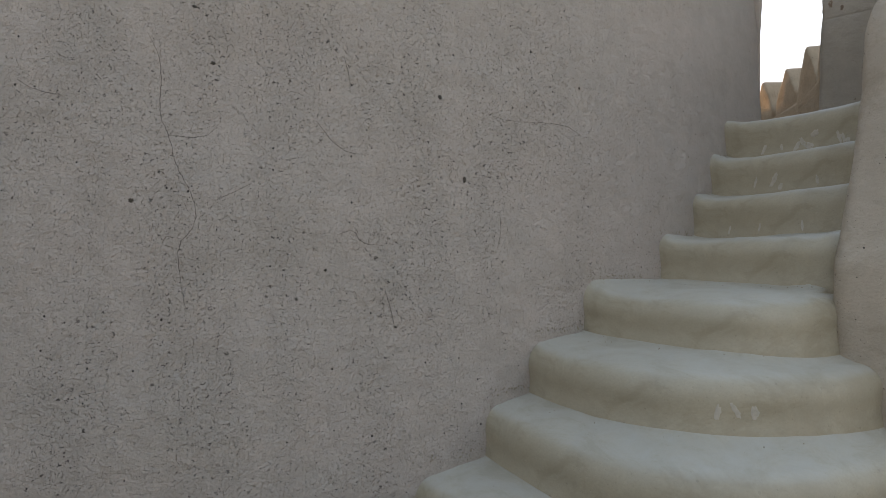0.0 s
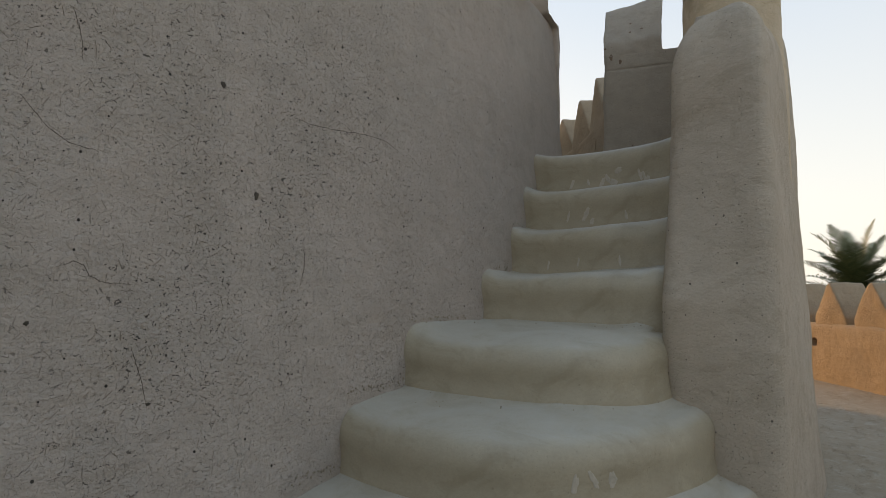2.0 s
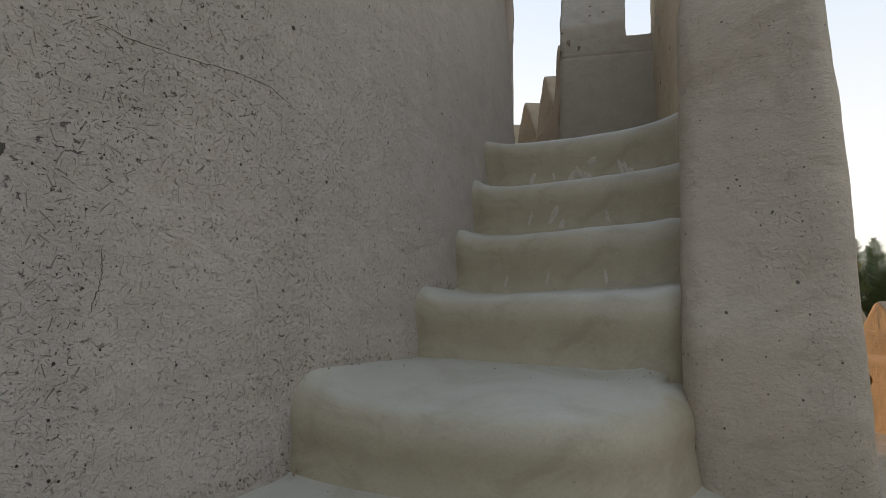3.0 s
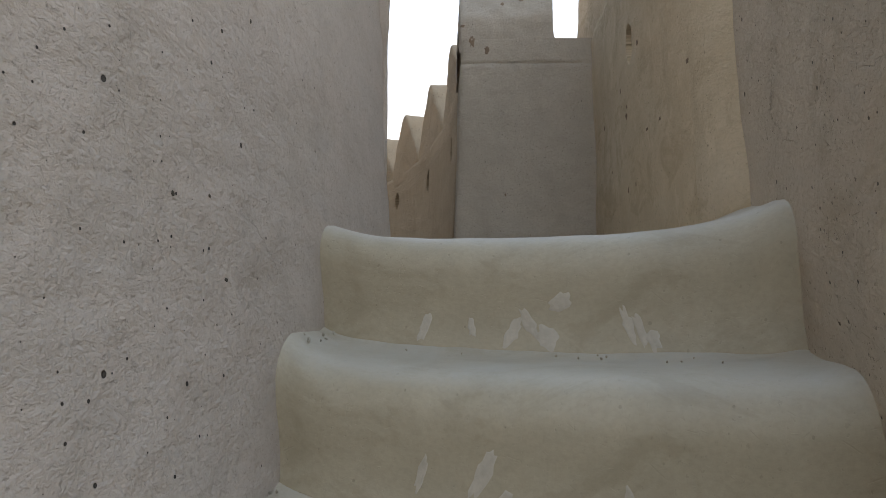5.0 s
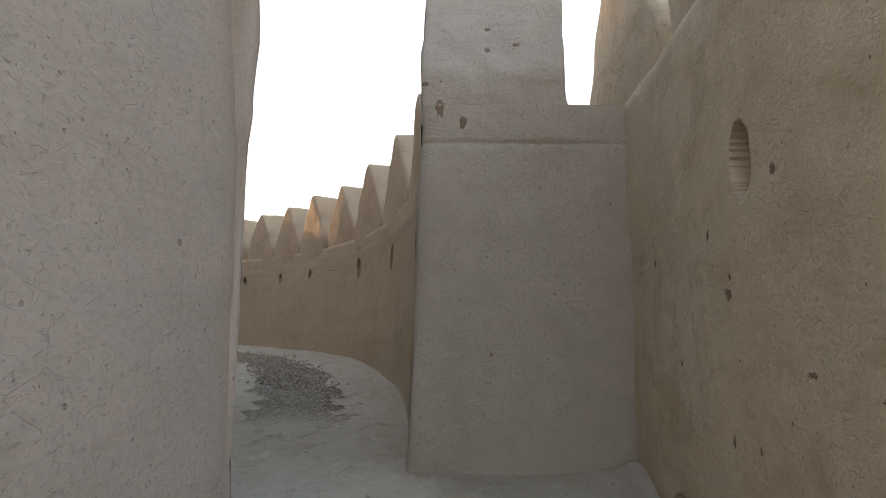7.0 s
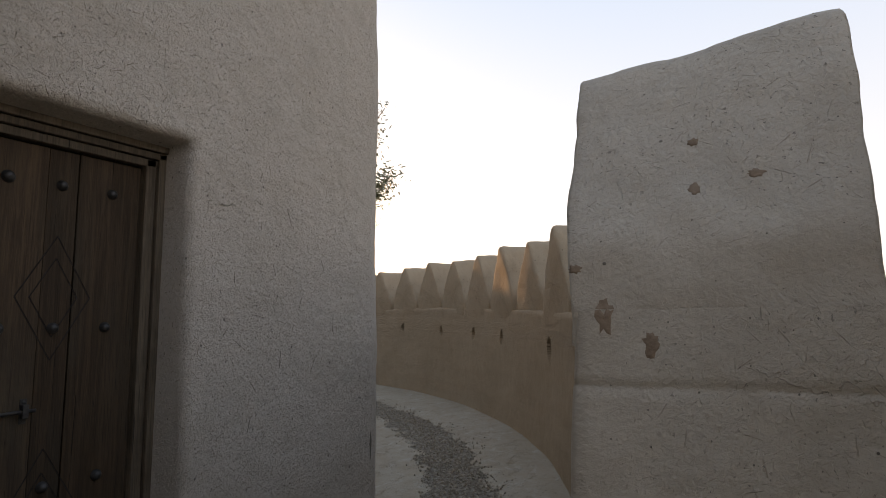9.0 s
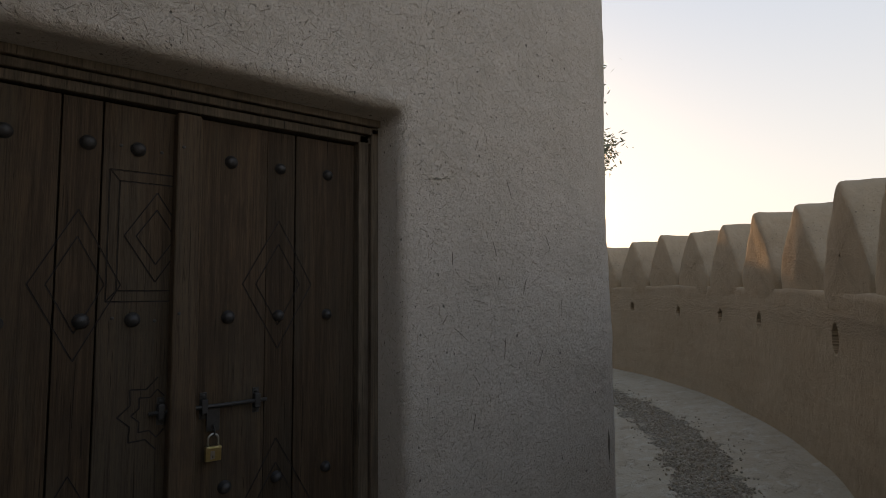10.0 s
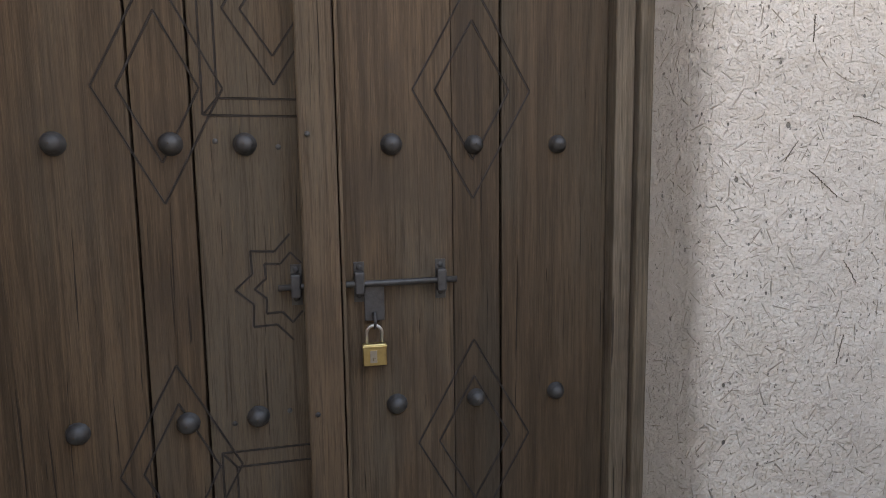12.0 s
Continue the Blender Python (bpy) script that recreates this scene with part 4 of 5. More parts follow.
def star(cx, cz, r, clip):
    pts = []
    for k in range(16):
        a = math.pi * k / 8 + math.pi / 2
        q = r if k % 2 == 0 else r * 0.74
        pts.append((cx + math.cos(a) * q, cz + math.sin(a) * q))
    return [(a, b) for a, b in ((pts[i], pts[(i + 1) % 16]) for i in range(16)) if a[0] < clip and b[0] < clip]


def door():
    base = tagged(new("double_door"), "closed double door of dark weathered planks with iron studs", "door")
    low, high = 2.42, 4.312
    # frame: three stepped mouldings on each side and above
    for name, x0, x1, y0 in (("door_frame", 6.345, 6.385, 3.585), ("door_frame", 6.389, 6.418, 3.572), ("door_frame", 6.422, 6.468, 3.56),
                             ("door_frame", 5.155, 5.195, 3.585), ("door_frame", 5.122, 5.151, 3.572), ("door_frame", 5.06, 5.118, 3.56)):
        part(name, box_bm(x0, x1, y0, 3.70, low - .04, high + 0.03 if x1 < 6.4 and x0 > 5.15 else high + 0.06, 0.004), WOOD_FRAME, base, "stepped dark wooden frame")
    for z0, z1, y0 in ((high + 0.001, high + 0.030, 3.585), (high + 0.033, high + 0.058, 3.572), (high + 0.061, high + 0.11, 3.56)):
        part("lintel", box_bm(5.08, 6.45, y0, 3.70, z0, z1, 0.004), WOOD_FRAME, base, "stepped dark wooden head of the frame")
    part("threshold", box_bm(5.06, 6.46, 3.54, 3.72, 2.34, 2.43, 0.01), WOOD, base)
    right = part("door_leaf", box_bm(5.80, 6.343, 3.635, 3.665, low, high - .004, 0.003), WOOD, base, "plank leaf with carved diamonds")
    left = part("door_leaf", box_bm(5.197, 5.77, 3.635, 3.665, low, high - .004, 0.003), WOOD, base, "plank leaf with carved star and diamonds")
    for parent, seams in ((left, (5.197, 5.458, 5.555, 5.745)), (right, (5.802, 6.021, 6.118, 6.343))):
        for k, (a, b) in enumerate(zip(seams[:-1], seams[1:])):
            thin = parent is right and k == 0
            gap = 0.0004 if thin else 0.0024
            bm = box_bm(a + (0.0004 if parent is right and k == 1 else 0.0024), b - gap, LEAF_Y, 3.64, low, high - .006, 0.002)
            part("plank", bm, WOOD, parent)
    post = part("centre_post", box_bm(5.737, 5.803, 3.566, 3.64, low, 4.302, 0.006, 3), WOOD_POST, base, "worn lighter brown centre post")
    part("post_fillet", box_bm(5.805, 5.812, 3.585, 3.63, low, 4.30, 0.002), WOOD_POST, base)
    for z in (4.185, 3.705, 3.20, 2.73):
        for x in (5.338, 5.52, 5.643, 5.905, 6.065, 6.235):
            part("stud", stud_bm(x, z, 0.0185 if x < 6 else 0.0165), IRON, left if x < 5.75 else right, "domed dark iron stud")
    for zc in (3.806, 3.115, 2.62):
        part("carving", groove_bm(diamond(6.062, zc, .115, .205) + diamond(6.062, zc, .073, .13), 0.0044), GROOVE_SHADE, right)
        part("carving", groove_bm(diamond(5.505, zc - .005, .105, .2) + diamond(5.505, zc - .005, .066, .128), 0.0044), GROOVE_SHADE, left)
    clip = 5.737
    part("carving", groove_bm(star(5.713, 3.442, .10, clip) + star(5.713, 3.442, .066, clip), 0.0048), GROOVE_SHADE, left)
    for za, zb in ((3.755, 4.12), (2.66, 3.135)):
        lines = [((5.575, za), (5.575, zb)), ((5.575, zb), (clip, zb)), ((5.575, za), (clip, za)),
                 ((5.60, za + .03), (5.60, zb - .03)), ((5.60, zb - .03), (clip, zb - .03)), ((5.60, za + .03), (clip, za + .03)), ((5.575, zb), (5.60, zb - .03)), ((5.575, za), (5.60, za + .03))]
        mid = (za + zb) / 2
        lines += diamond(5.697, mid, .082, .128, clip) + diamond(5.697, mid, .052, .078, clip)
        part("carving", groove_bm(lines, 0.0044), GROOVE_SHADE, left)
    pivot = Matrix.Translation((5.77, LEAF_Y, 0))
    left.matrix_world = pivot @ Matrix.Rotation(radians(2.0), 4, "Z") @ pivot.inverted()
    # small nail heads
    for x, z in ((5.593, 3.71), (5.70, 3.70), (5.752, 3.72), (5.752, 3.21), (5.70, 3.205), (5.60, 3.19), (5.60, 4.19), (5.752, 4.2), (5.705, 4.185)):
        bm = bmesh.new()
        y = 3.565 if x > 5.74 else LEAF_Y
        bmesh.ops.create_uvsphere(bm, u_segments=8, v_segments=6, radius=0.005, matrix=Matrix.Translation((x, y, z)) @ Matrix.Diagonal((1, .5, 1, 1)))
        part("nail", bm, IRON, left)
    # sliding bolt
    bolt = part("bolt", curve_tube([(5.69, 3.595, 3.444), (5.75, 3.597, 3.4445), (5.9, 3.597, 3.445), (6.025, 3.597, 3.447)], 0.0058, 10), IRON, base, "blue-black iron sliding bolt")
    for x in (5.722, 5.838, 5.995):
        part("bracket", box_bm(x - .009, x + .009, 3.589, LEAF_Y + .001, 3.425, 3.468, 0.003), IRON, bolt)
        for dz in (-.025, .028):
            bm = bmesh.new()
            bmesh.ops.create_uvsphere(bm, u_segments=10, v_segments=6, radius=0.0065, matrix=Matrix.Translation((x, LEAF_Y - .002, 3.4465 + dz)) @ Matrix.Diagonal((1, .6, 1, 1)))
            part("screw", bm, IRON, bolt)
        part("bracket_plate", box_bm(x - .010, x + .010, LEAF_Y - .003, LEAF_Y + .001, 3.408, 3.485, 0.001), IRON, bolt)
    part("hasp", box_bm(5.846, 5.884, LEAF_Y - .012, LEAF_Y - .008, 3.372, 3.442, 0.0015), IRON, base, "flat iron hasp plate")
    part("staple", curve_tube([(5.864, LEAF_Y + .002, 3.385 + 0.0), (5.864, LEAF_Y - .02, 3.388), (5.864, LEAF_Y - .032, 3.38), (5.864, LEAF_Y - .032, 3.368), (5.864, LEAF_Y - .02, 3.36), (5.864, LEAF_Y - .004, 3.362)], 0.0028, 8), IRON, base)
    return base


door()


def padlock():
    base = tagged(new("padlock"), "small brass padlock hanging closed from an iron hasp", "padlock")
    base.location = (5.862, LEAF_Y - 0.026, 3.29)
    part("body", box_bm(-.0225, .0225, -.008, .008, 0, .042, 0.0025, 3), BRASS, base, "brass body")
    part("band", box_bm(-.0232, .0232, -.0085, .0085, .034, .0385, 0.001), BRASS, base)
    part("plate", box_bm(-.009, .004, -.0086, -.0075, .006, .03, 0.0004), STEEL, base, "pale worn label plate")
    pts = [(-.0145, 0, .04), (-.0145, 0, .062)] + [(-.0145 * math.cos(a), 0, .062 + .0145 * math.sin(a)) for a in np.linspace(0.2, math.pi - .2, 9)] + [(.0145, 0, .062), (.0145, 0, .04)]
    part("shackle", curve_tube(pts, 0.0032, 8), STEEL, base, "steel shackle")
    return base


padlock()

# ---- far court wall ----
COURT_O, COURT_T, COURT_N = Vector((11.3, -0.44, 0)), Vector((0.89, 0.456, 0)).normalized(), Vector((-0.456, 0.89, 0)).normalized()


def court_wall():
    prof = [(0.0, -0.35), (0.0, -0.2)] + [(0.03 + 0.03 * (z / 0.8), z) for z in np.arange(-0.12, 0.8, 0.07)] + [(0.075, 0.81), (0.09, 0.83)]
    prof += [(d, 0.83) for d in (0.2, 0.4, 0.6)] + [(0.66, 0.80), (0.68, 0.5), (0.7, -0.35)]
    rows = []
    for s in np.arange(-9, 6.5, 0.09):
        rows.append([COURT_O + COURT_T * s - COURT_N * d + Vector((0, 0, z)) for d, z in prof])
    bm = grid(np.array(rows)[::-1, ::-1], amp=0.025, scale=1.3, fine=0.008)
    hole = COURT_O + COURT_T * 0.77 - COURT_N * 0.05
    recess(bm, (hole.x, hole.y, 0.51), COURT_T, (0, 0, 1), 0.085, 0.07, 0.35, -COURT_N)
    drain = COURT_O + COURT_T * 1.24 - COURT_N * 0.04
    recess(bm, (drain.x, drain.y, 0.04), COURT_T, (0, 0, 1), 0.14, 0.16, 0.4, -COURT_N, 3.0)
    hole = COURT_O - COURT_T * 1.35 - COURT_N * 0.05
    recess(bm, (hole.x, hole.y, 0.51), COURT_T, (0, 0, 1), 0.085, 0.07, 0.35, -COURT_N)
    return structure("wall_court", bm, MUD_WARM, "low ochre mud court wall with pointed merlons", "wall")


COURT = court_wall()
for i in range(-8, 6):
    p = COURT_O + COURT_T * (0.39 + 0.97 * i) - COURT_N * 0.085
    merlon(COURT, (p.x, p.y, 0.82), tuple(COURT_N), 0.80, 0.68, 0.54, i + 70, MUD_WARM, 0.03, 1.08)


# ---- palms and trees beyond the walls ----
def frond(bm, root, heading, rise, length, rng, droop):
    """One feather leaf: a bent rib with two rows of narrow leaflets."""
    pts = []
    d = Vector((math.cos(heading) * math.cos(rise), math.sin(heading) * math.cos(rise), math.sin(rise)))
    p = root.copy()
    n = 16
    for k in range(n + 1):
        pts.append(p.copy())
        d = (d + Vector((0, 0, -droop * (0.3 + k / n)))).normalized()
        p += d * length / n
    for k in range(n):
        a, b = pts[k], pts[k + 1]
        w = 0.03 * (1 - k / n) + 0.008
        s = (b - a).cross(Vector((0, 0, 1))).normalized()
        up = s.cross((b - a).normalized())
        v = [bm.verts.new(q) for q in (a - s * w, a + s * w, b + s * w * .9, b - s * w * .9)]
        bm.faces.new(v)
        if k < 2:
            continue
        for side in (-1, 1):
            for sub in (0.0, 0.33, 0.66):
                c = a.lerp(b, sub)
                ln = length * 0.2 * math.sin(math.pi * min(1, (k + 1.5) / (n + 1))) ** 0.6 * rng.uniform(.85, 1.15)
                tip = c + s * side * ln * 0.75 + (b - a).normalized() * ln * 0.62 + up * ln * rng.uniform(.05, .3) - Vector((0, 0, ln * .12))
                e = (b - a).normalized() * 0.02
                mid = c.lerp(tip, .5)
                v = [bm.verts.new(q) for q in (c - e, mid - e * 1.1, tip, mid + e * 1.1, c + e)]
                bm.faces.new(v)


def palm(place, height, length, count, seed):
    rng = random.Random(seed)
    base = tagged(new("date_palm"), "green date palm with arching feathery fronds beyond the wall", "palm tree", group="palms beyond the wall")
    base.location = place
    rows = []
    for z in np.linspace(0, height, 40):
        r = 0.2 + 0.05 * math.sin(z * 22) * (0.6 + 0.4 * math.sin(z * 7)) + 0.08 * (z > height - .5)
        rows.append([(r * math.cos(a), r * math.sin(a), z) for a in np.linspace(0, 2 * math.pi, 14, endpoint=False)])
    part("trunk", grid(rows, fine=0.02, wrap=True), BARK, base)
    bm = bmesh.new()
    for k in range(count):
        t = k / count
        frond(bm, Vector((0, 0, height - 0.1 + .15 * t)), k * 2.399 + rng.uniform(-.2, .2), -0.25 + 1.65 * t + rng.uniform(-.1, .1), length * rng.uniform(.85, 1.1), rng, rng.uniform(.05, .1))
    part("crown", bm, PALM, base)
    return base


palm((23.5, -2.0, -0.12), 1.5, 2.3, 46, 1)
palm((21.5, -4.2, -0.12), 1.2, 2.4, 44, 2)
palm((26.0, -4.4, -0.12), 1.6, 2.5, 44, 3)
palm((24.0, -6.6, -0.12), 1.4, 2.5, 40, 4)


def tree(name, place, height, spread, leaves, seed, label):
    rng = random.Random(seed)
    base = tagged(new(name), label, "tree")
    base.location = place
    bm = bmesh.new()
    tips = []

    def limb(p, d, length, r, depth):
        pts = [p]
        for k in range(5):
            d = (d + Vector((rng.uniform(-.2, .2), rng.uniform(-.2, .2), rng.uniform(-.05, .15)))).normalized()
            pts.append(pts[-1] + d * length / 5)
        rings = []
        for k, q in enumerate(pts):
            rr = r * (1 - .12 * k)
            a = d.orthogonal().normalized()
            b = d.cross(a)
            rings.append([bm.verts.new(q + (a * math.cos(t) + b * math.sin(t)) * rr) for t in [math.pi * j / 3 for j in range(6)]])
        for u, v in zip(rings[:-1], rings[1:]):
            for j in range(6):
                bm.faces.new((u[j], u[(j + 1) % 6], v[(j + 1) % 6], v[j]))
        if depth == 0:
            tips.extend(pts[2:])
            return
        for _ in range(4 if depth > 1 else 3):
            e = (d + Vector((rng.uniform(-1, 1), rng.uniform(-1, 1), rng.uniform(-.2, .6))) * 0.8).normalized()
            limb(pts[-1] if rng.random() < .6 else pts[3], e, length * rng.uniform(.55, .75), r * .5, depth - 1)

    limb(Vector((0, 0, 0)), Vector((0, 0, 1)), height * .45, height * .025, 3)
    part("trunk", bm, BARK, base)
    lb = bmesh.new()
    for _ in range(leaves):
        c = rng.choice(tips) + Vector((rng.gauss(0, .22), rng.gauss(0, .22), rng.gauss(0, .2))) * spread
        a = Vector((rng.uniform(-1, 1), rng.uniform(-1, 1), rng.uniform(-1, .4))).normalized()
        b = a.orthogonal().normalized()
        s = rng.uniform(.05, .1) * (height / 6) ** .5
        v = [lb.verts.new(c + o) for o in (-a * s, b * s * .4, a * s, -b * s * .4)]
        lb.faces.new(v)
    part("crown", lb, LEAF, base)
    return base


tree("acacia_tree", (19.3, 14.95, -0.12), 10.2, 1.1, 4200, 5, "thin-leaved tree rising behind the fort house")
tree("small_tree", (34.0, 1.6, -0.12), 3.3, 1.0, 3500, 6, "small grey-green tree far beyond the court wall")
tree("bush", (30.0, -2.2, -0.12), 2.6, 1.2, 3500, 7, "dark green bush between the palms")


def scrub():
    rng = random.Random(9)
    bm = bmesh.new()
    for _ in range(9000):
        a = rng.uniform(-0.9, 0.5)
        r = rng.uniform(48, 60)
        c = Vector((math.cos(a) * r, math.sin(a) * r, rng.random() ** 1.6 * (2.3 + 0.7 * math.sin(a * 23) + 0.5 * math.sin(a * 57))))
        d = Vector((rng.uniform(-1, 1), rng.uniform(-1, 1), rng.uniform(-1, 1))).normalized()
        b = d.orthogonal().normalized()
        s = rng.uniform(.2, .45)
        bm.faces.new([bm.verts.new(c + o) for o in (-d * s, b * s * .5, d * s, -b * s * .5)])
    return tagged(link_mesh("far_scrub", bm, LEAF), "low belt of distant green scrub and trees", "scrub", kind="stuff")


scrub()


# ---- small things ----
def pebbles(name, spots, label, sizes, seed):
    rng = random.Random(seed)
    bm = bmesh.new()
    for x, y, z in spots:
        s = rng.uniform(*sizes)
        m = Matrix.Translation((x, y, z + s * .3)) @ Euler((rng.uniform(0, 6), rng.uniform(0, 6), rng.uniform(0, 6))).to_matrix().to_4x4() @ Matrix.Diagonal((s, s * rng.uniform(.5, 1), s * rng.uniform(.4, .8), 1))
        bmesh.ops.create_icosphere(bm, subdivisions=1, radius=0.5, matrix=m)
    return tagged(link_mesh(name, bm, STONE), label, "gravel", kind="stuff")


def scatter():
    rng = random.Random(21)
    track = []
    while len(track) < 3000:
        deg = rng.uniform(-68, -20)
        r = 8.49 - 0.0148 * (deg + 45) + rng.gauss(0.22, 0.15) + 0.06 * math.sin(deg * 0.9)
        p = on_ring(deg, r)
        track.append((p.x, p.y, floor_z(p.x, p.y)))
    pebbles("track_gravel", track, "dark gravel and rubble along the walk", (.006, .026), 4)
    loose = []
    for _ in range(70):
        x, y = rng.uniform(4.6, 6.2), rng.uniform(1.15, 2.0)
        loose.append((x, y, floor_z(x, y)))
    for _ in range(60):
        x, y = rng.gauss(5.85, .12), rng.gauss(1.28, .06)
        loose.append((x, y, floor_z(x, y)))
    for _ in range(160):
        p = on_ring(rng.uniform(-78, -20), rng.uniform(7.9, 9.6))
        loose.append((p.x, p.y, floor_z(p.x, p.y)))
    for k in range(7):
        nose, back = smooth_curve(STEPS[k][1], NU), smooth_curve(STEPS[k + 1][1], NU)
        for _ in range(14):
            i, w = rng.randint(20, 85), rng.uniform(.3, .9)
            q = nose[i] + (back[i] - nose[i]) * w
            loose.append((q[0], q[1], STEPS[k][0] + 0.004))
    pebbles("floor_grit", loose, "loose grit and crumbs of mud on the landing", (.003, .0085), 5)


scatter()


def cast(origin, way):
    hit, place, normal, _, ob, _ = scene.ray_cast(bpy.context.evaluated_depsgraph_get(), Vector(origin), Vector(way))
    return (place, normal) if hit else (None, None)


def hugging(outline_rows, lift):
    """A thin skin laid on whatever surface lies along the rays of each row: rows of (origin, way, height share)."""
    bm = bmesh.new()
    bm.loops.layers.uv.new("UVMap")
    vs = []
    for row in outline_rows:
        line = []
        for origin, way, h in row:
            p, n = cast(origin, way)
            if p is None:
                bm.free()
                return None
            if n.dot(Vector(way)) > 0:
                n = -n
            line.append(bm.verts.new(p + n * lift * h))
        vs.append(line)
    for a, b in zip(vs[:-1], vs[1:]):
        for k in range(len(a) - 1):
            f = bm.faces.new((a[k], a[k + 1], b[k + 1], b[k]))
            f.smooth = True
    return bm


def crack(points, stand_off, way, width, mat, parent, name="crack", lift=0.0012, seed=1):
    """A ragged hairline that follows the surface through a few (x, z) or (y, z) points."""
    rng = random.Random(seed)
    p = smooth_curve(points, max(8, int(14 * len(points))), 1)
    side = Vector(way).cross(Vector((0, 0, 1))).normalized()
    rows = []
    n = len(p)
    for i, q in enumerate(p):
        d = p[min(i + 1, n - 1)] - p[max(i - 1, 0)]
        d /= max(np.linalg.norm(d), 1e-6)
        nx, nz = -d[1], d[0]
        w = width * rng.uniform(0.35, 1.1) * min(1.0, 0.35 + 4 * min(i, n - 1 - i) / n)
        jx, jz = rng.gauss(0, width * .7), rng.gauss(0, width * .7)
        row = []
        for k, h in ((-1, -0.5), (-0.4, 1), (0.4, 1), (1, -0.5)):
            u, z = q[0] + jx + nx * w * k, q[1] + jz + nz * w * k
            origin = Vector((u, stand_off, z)) if abs(way[1]) > abs(way[0]) else Vector((stand_off, u, z))
            row.append((origin, way, h))
        rows.append(row)
    bm = hugging(rows, lift)
    if bm is not None:
        part(name, bm, mat, parent)


def blotch(centre, way, wide, tall, mat, parent, name, seed, lift=0.0016, ragged=0.3, lean=0.0):
    """A small irregular flake or scrape lying on the surface that the ray from centre meets."""
    rng = random.Random(seed)
    way = Vector(way).normalized()
    side = way.cross(Vector((0, 0, 1))).normalized()
    up = side.cross(way)
    n = 18
    rad = [1 + rng.uniform(-ragged, ragged) for _ in range(n)]
    rows = []
    for f, h in ((0.02, 1.0), (0.55, 1.0), (0.86, 0.8), (1.0, -0.6)):
        row = []
        for k in range(n + 1):
            a = 2 * math.pi * k / n
            r = rad[k % n] * f
            u, v = math.cos(a) * wide * .5 * r, math.sin(a) * tall * .5 * r
            row.append((Vector(centre) + side * (u + lean * v) + up * v, way, h))
        rows.append(row)
    bm = hugging(rows, lift)
    if bm is not None:
        bmesh.ops.remove_doubles(bm, verts=bm.verts[:], dist=1e-5)
        part(name, bm, mat, parent)


CRACK = plain("dark crack", (0.12, 0.095, 0.07), 0.95, vary=0.4, scale=80, bump=0.4)
PIT = plain("dark pit", (0.07, 0.055, 0.04), 0.95, vary=0.4, scale=80, bump=0.4)


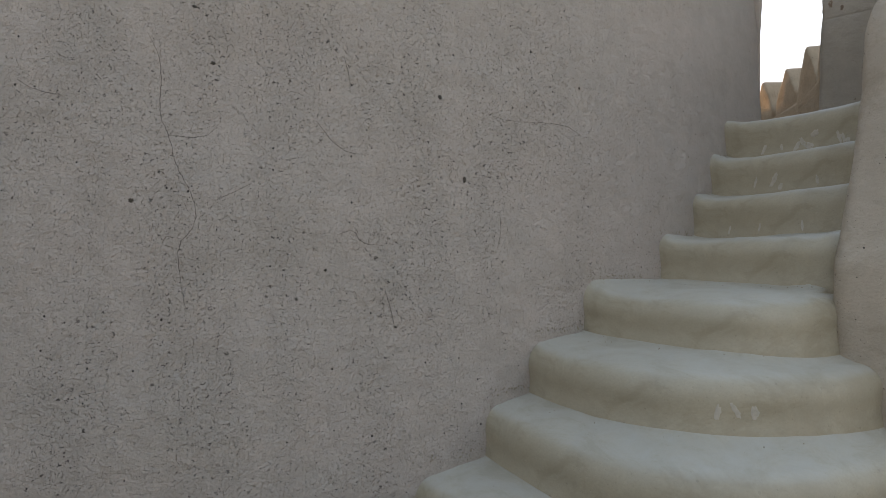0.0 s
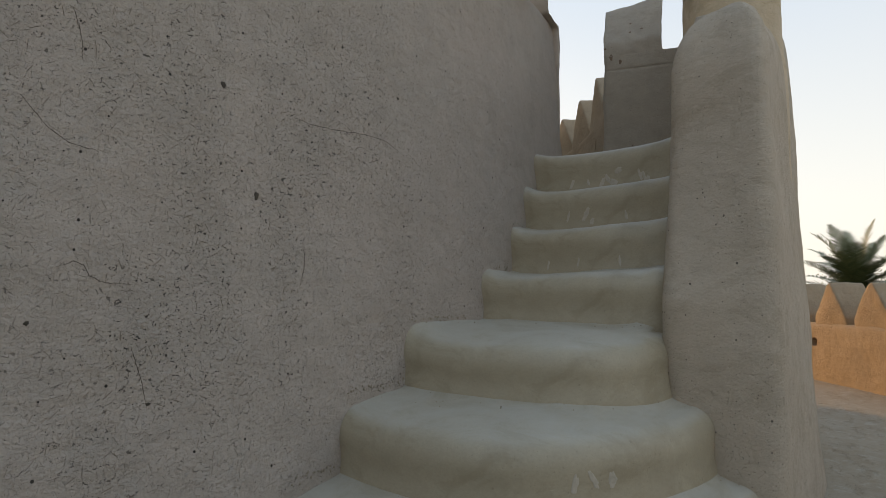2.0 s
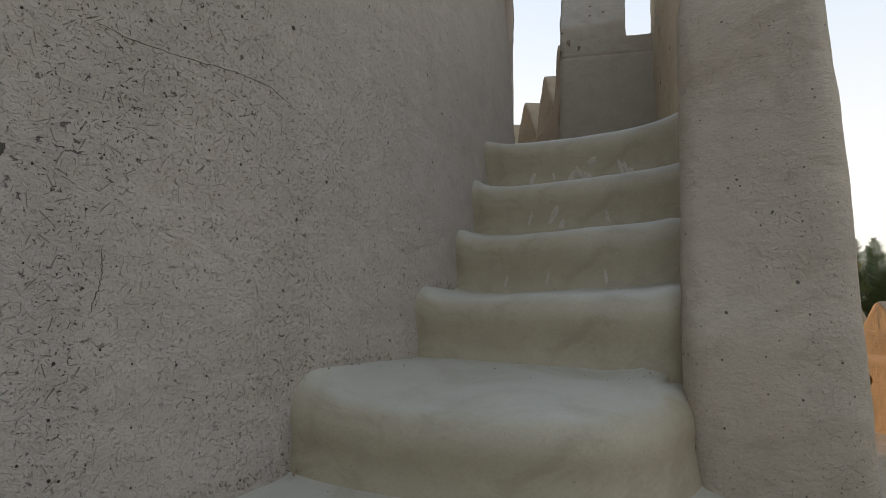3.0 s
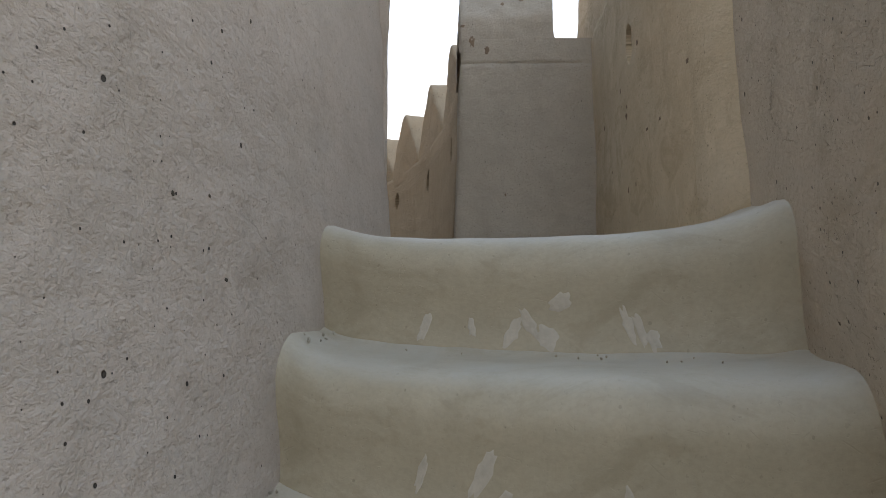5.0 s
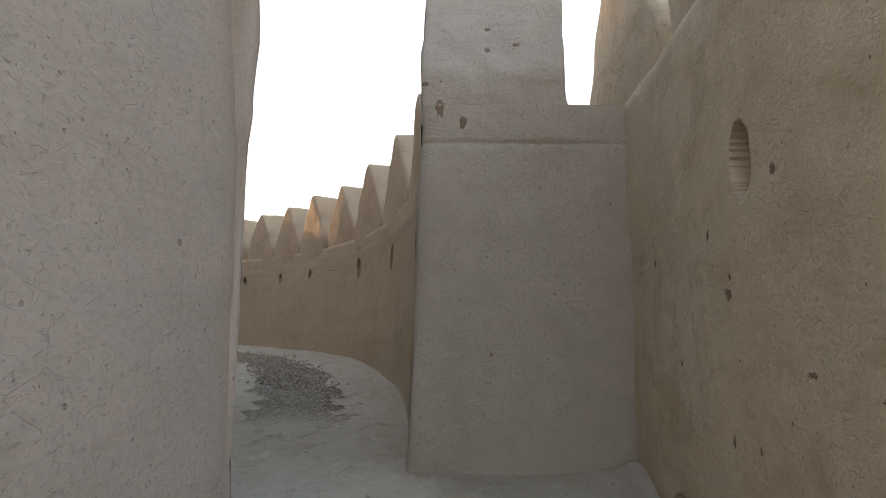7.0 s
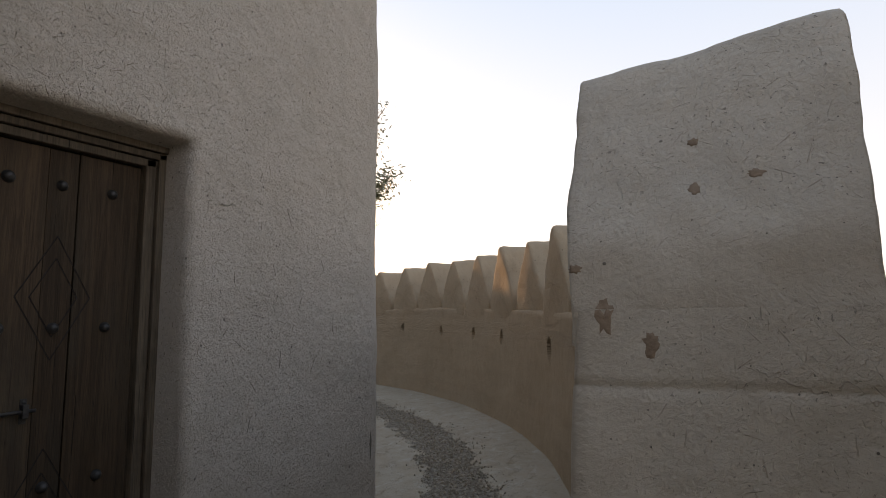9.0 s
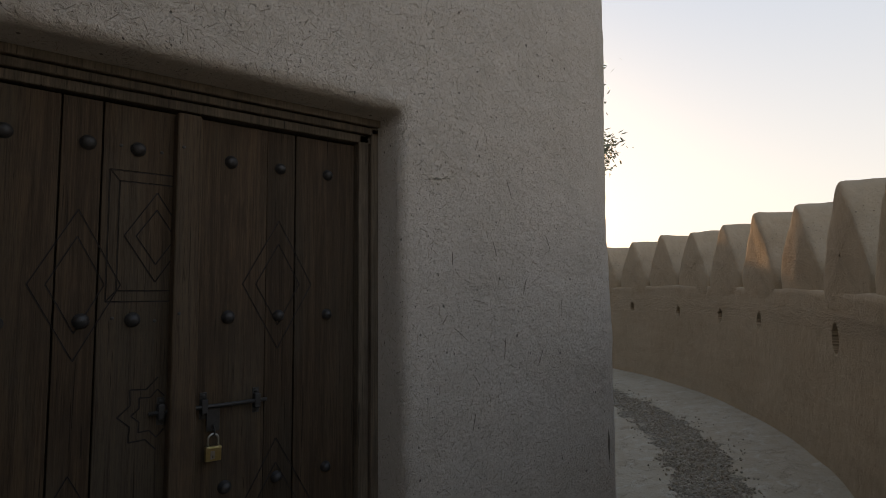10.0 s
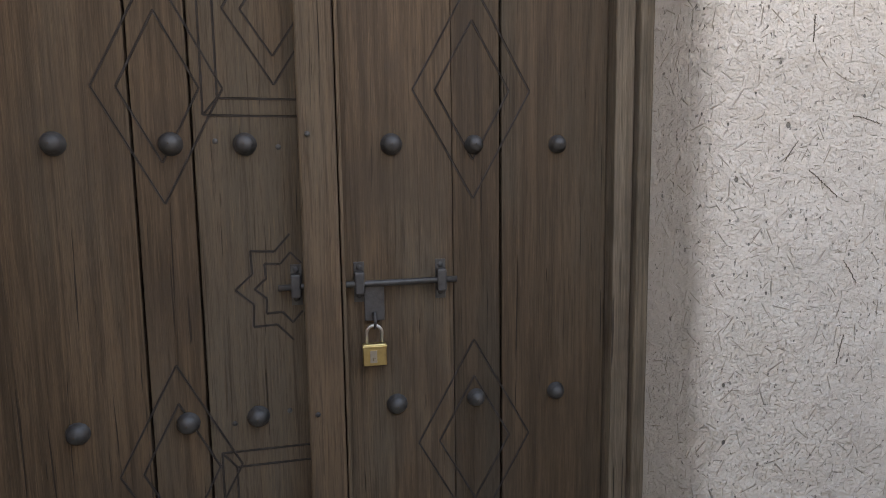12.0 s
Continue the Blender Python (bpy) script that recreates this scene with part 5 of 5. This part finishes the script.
def marks():
    bpy.context.view_layer.update()
    by_name = bpy.data.objects
    tower_ob, house_ob, stair_ob, ring_ob, outer_ob = (by_name[k] for k in ("wall_tower", "wall_house", "staircase", "wall_round_parapet", "wall_outer"))
    north = (0.0, 1.0, 0.0)
    lines = [
        [(0.644, 2.311), (0.70, 2.17), (0.681, 1.923), (0.72, 1.833), (0.738, 1.697), (0.808, 1.537), (0.81, 1.426), (0.737, 1.331), (0.75, 1.168), (0.771, 1.02)],
        [(1.445, 2.288), (1.47, 2.205), (1.472, 2.104)],
        [(0.72, 1.833), (0.849, 1.829), (0.905, 1.886)],
        [(1.396, 1.398), (1.462, 1.427), (1.499, 1.353), (1.608, 1.347)],
        [(1.597, 1.139), (1.62, 1.056), (1.637, 0.951)],
        [(2.207, 2.069), (2.311, 2.05), (2.689, 2.078), (2.804, 2.024)],
        [(2.227, 1.512), (2.229, 1.429), (2.202, 1.344)],
        [(0.882, 1.539), (0.96, 1.582), (1.028, 1.625)],
        [(0.354, 1.991), (0.236, 2.007), (0.177, 2.053)],
        [(1.313, 1.946), (1.41, 1.814), (1.514, 1.794)],
    ]
    for i, pts in enumerate(lines):
        crack(pts, 1.0 if pts[0][0] > 1.3 else 1.9, north, 0.0018, CRACK, tower_ob, seed=i)
    for i, (x, z, w, h) in enumerate(((1.918, 2.132, .02, .03), (2.035, 1.705, .022, .034), (0.894, 2.192, .02, .018), (1.333, 1.226, .014, .016), (0.575, 1.528, .02, .02), (2.811, 2.309, .016, .018),
                                      (0.822, 2.454, .02, .018), (1.642, 0.946, .018, .012), (2.932, 1.798, .012, .01), (3.85, 2.33, .008, .01), (3.95, 2.345, .006, .008), (4.11, 2.772, .007, .009), (4.0, 2.19, .01, .008), (3.99, 2.69, .006, .009))):
        blotch((x, 1.3, z), north, w, h, PIT, tower_ob, "pit", 60 + i, ragged=0.4)
    east = (1.0, 0.0, 0.0)
    # scrapes of pale plaster low on the risers
    scr = ((1.72, 2.12, .03, .07, .3), (1.60, 2.12, .02, .05, -.2), (1.50, 2.11, .035, .075, .4), (1.46, 2.13, .03, .085, -.5), (1.42, 2.10, .05, .06, -.2), (1.39, 2.18, .05, .05, .3), (1.24, 2.13, .022, .085, -.3), (1.215, 2.12, .02, .08, -.3), (1.19, 2.10, .03, .05, -.2),
           (1.66, 1.82, .02, .07, .3), (1.54, 1.83, .035, .1, .4), (1.50, 1.78, .03, .05, .2), (1.28, 1.80, .02, .06, -.2), (1.7, 1.49, .015, .06, .2), (1.5, 1.5, .015, .06, .2), (1.25, 1.5, .015, .06, 0), (1.13, 0.67, .02, .07, .1), (1.08, 0.68, .018, .08, -.3), (1.03, 0.67, .025, .06, 0))
    for i, (y, z, w, h, lean) in enumerate(scr):
        blotch((1.0, y, z - (0.03 if z > 2.0 else 0.0)), east, w, h, SCUFF, stair_ob, "scuff_mark", 100 + i, lift=0.001, ragged=0.25, lean=lean)
    # flaked spots on the parapet end
    for i, (y, z, w, h) in enumerate(((1.669, 4.097, .03, .02), (1.665, 3.984, .025, .03), (1.553, 4.006, .035, .018), (1.842, 3.724, .036, .07), (1.754, 3.669, .034, .05), (1.90, 3.824, .03, .018), (1.655, 2.792, .012, .016))):
        blotch((5.6, y, z), east, w, h, CHIP, ring_ob, "flake", 200 + i, ragged=0.32)
    # pits and flakes of the outer wall
    south = (0.0, -1.0, 0.0)
    for i, (x, z, w, h) in enumerate(((5.517, 3.011, .02, .02), (5.529, 2.974, .04, .035), (5.236, 2.821, .03, .02), (5.549, 2.648, .02, .035), (5.62, 3.12, .02, .04), (6.1, 3.1, .02, .03), (5.3, 3.2, .03, .03), (5.85, 2.8, .015, .02), (4.76, 2.88, .022, .026), (5.05, 2.80, .03, .016), (5.44, 2.65, .012, .022))):
        blotch((x, 1.6, z), south, w * 0.7, h * 0.7, CHIP, outer_ob, "flake", 300 + i, ragged=0.5)
    # long bits of straw and a trowel ridge on the house wall
    rng = random.Random(5)
    crack([(6.55, 4.185), (6.6, 4.19), (6.66, 4.205), (6.69, 4.223)], 3.0, north, 0.005, SCUFF, house_ob, "trowel_ridge", 0.004)
    straws = ((6.70, 3.62, -0.6, .09), (6.62, 3.68, 0.9, .05), (6.80, 3.74, -0.2, .07), (6.95, 3.55, 1.4, .08), (6.77, 3.45, -.9, .06), (7.1, 3.8, 1.2, .07), (6.9, 3.95, -1.2, .06), (6.66, 3.9, 1.5, .05), (7.2, 3.5, 1.0, .08), (6.75, 3.3, 1.3, .06), (7.3, 4.0, -1.0, .07), (7.0, 4.2, -1.1, .08), (6.8, 4.35, 1.2, .05), (7.4, 3.7, 1.5, .08))
    for i, (x, z, a, ln) in enumerate(straws):
        dx, dz = math.cos(a) * ln / 2, math.sin(a) * ln / 2
        crack([(x - dx, z - dz), (x + dx * .1, z + dz * .1 + .003), (x + dx, z + dz)], 3.0, north, 0.0011, CRACK, house_ob, "straw", 0.0015, seed=400 + i)
    blotch((7.9, 3.2, 2.98), north, .03, .16, CRACK, house_ob, "stain", 500, ragged=.3)


marks()


def crumbs():
    """Crumbling mud where the steps meet the tower wall."""
    rng = random.Random(31)
    bm = bmesh.new()
    for k in range(7):
        z, line = STEPS[k]
        nose = smooth_curve(line, NU)
        for _ in range(34):
            x = nose[12][0] + rng.uniform(-0.02, 0.42 if k < 7 else 0.5)
            wall = TOWER_Y0 + TOWER_R - math.sqrt(TOWER_R ** 2 - min(0.0, x - TOWER_X) ** 2) + 0.1 * (z - 1.7) * (z < 2.2) + 0.05 * (z >= 2.2)
            y = wall - abs(rng.gauss(0, 0.022))
            r = rng.uniform(.002, .0055)
            m = Matrix.Translation((x, y, z + 0.034 + rng.uniform(-.02, .012))) @ Euler((rng.uniform(0, 6), rng.uniform(0, 6), 0)).to_matrix().to_4x4() @ Matrix.Diagonal((r * 1.5, r, r * .8, 1))
            bmesh.ops.create_icosphere(bm, subdivisions=1, radius=1, matrix=m)
    for f in bm.faces:
        f.smooth = True
    return tagged(link_mesh("mud_crumbs", bm, FLOOR), "crumbled bits of mud lying where steps meet wall", "rubble", kind="stuff")


crumbs()
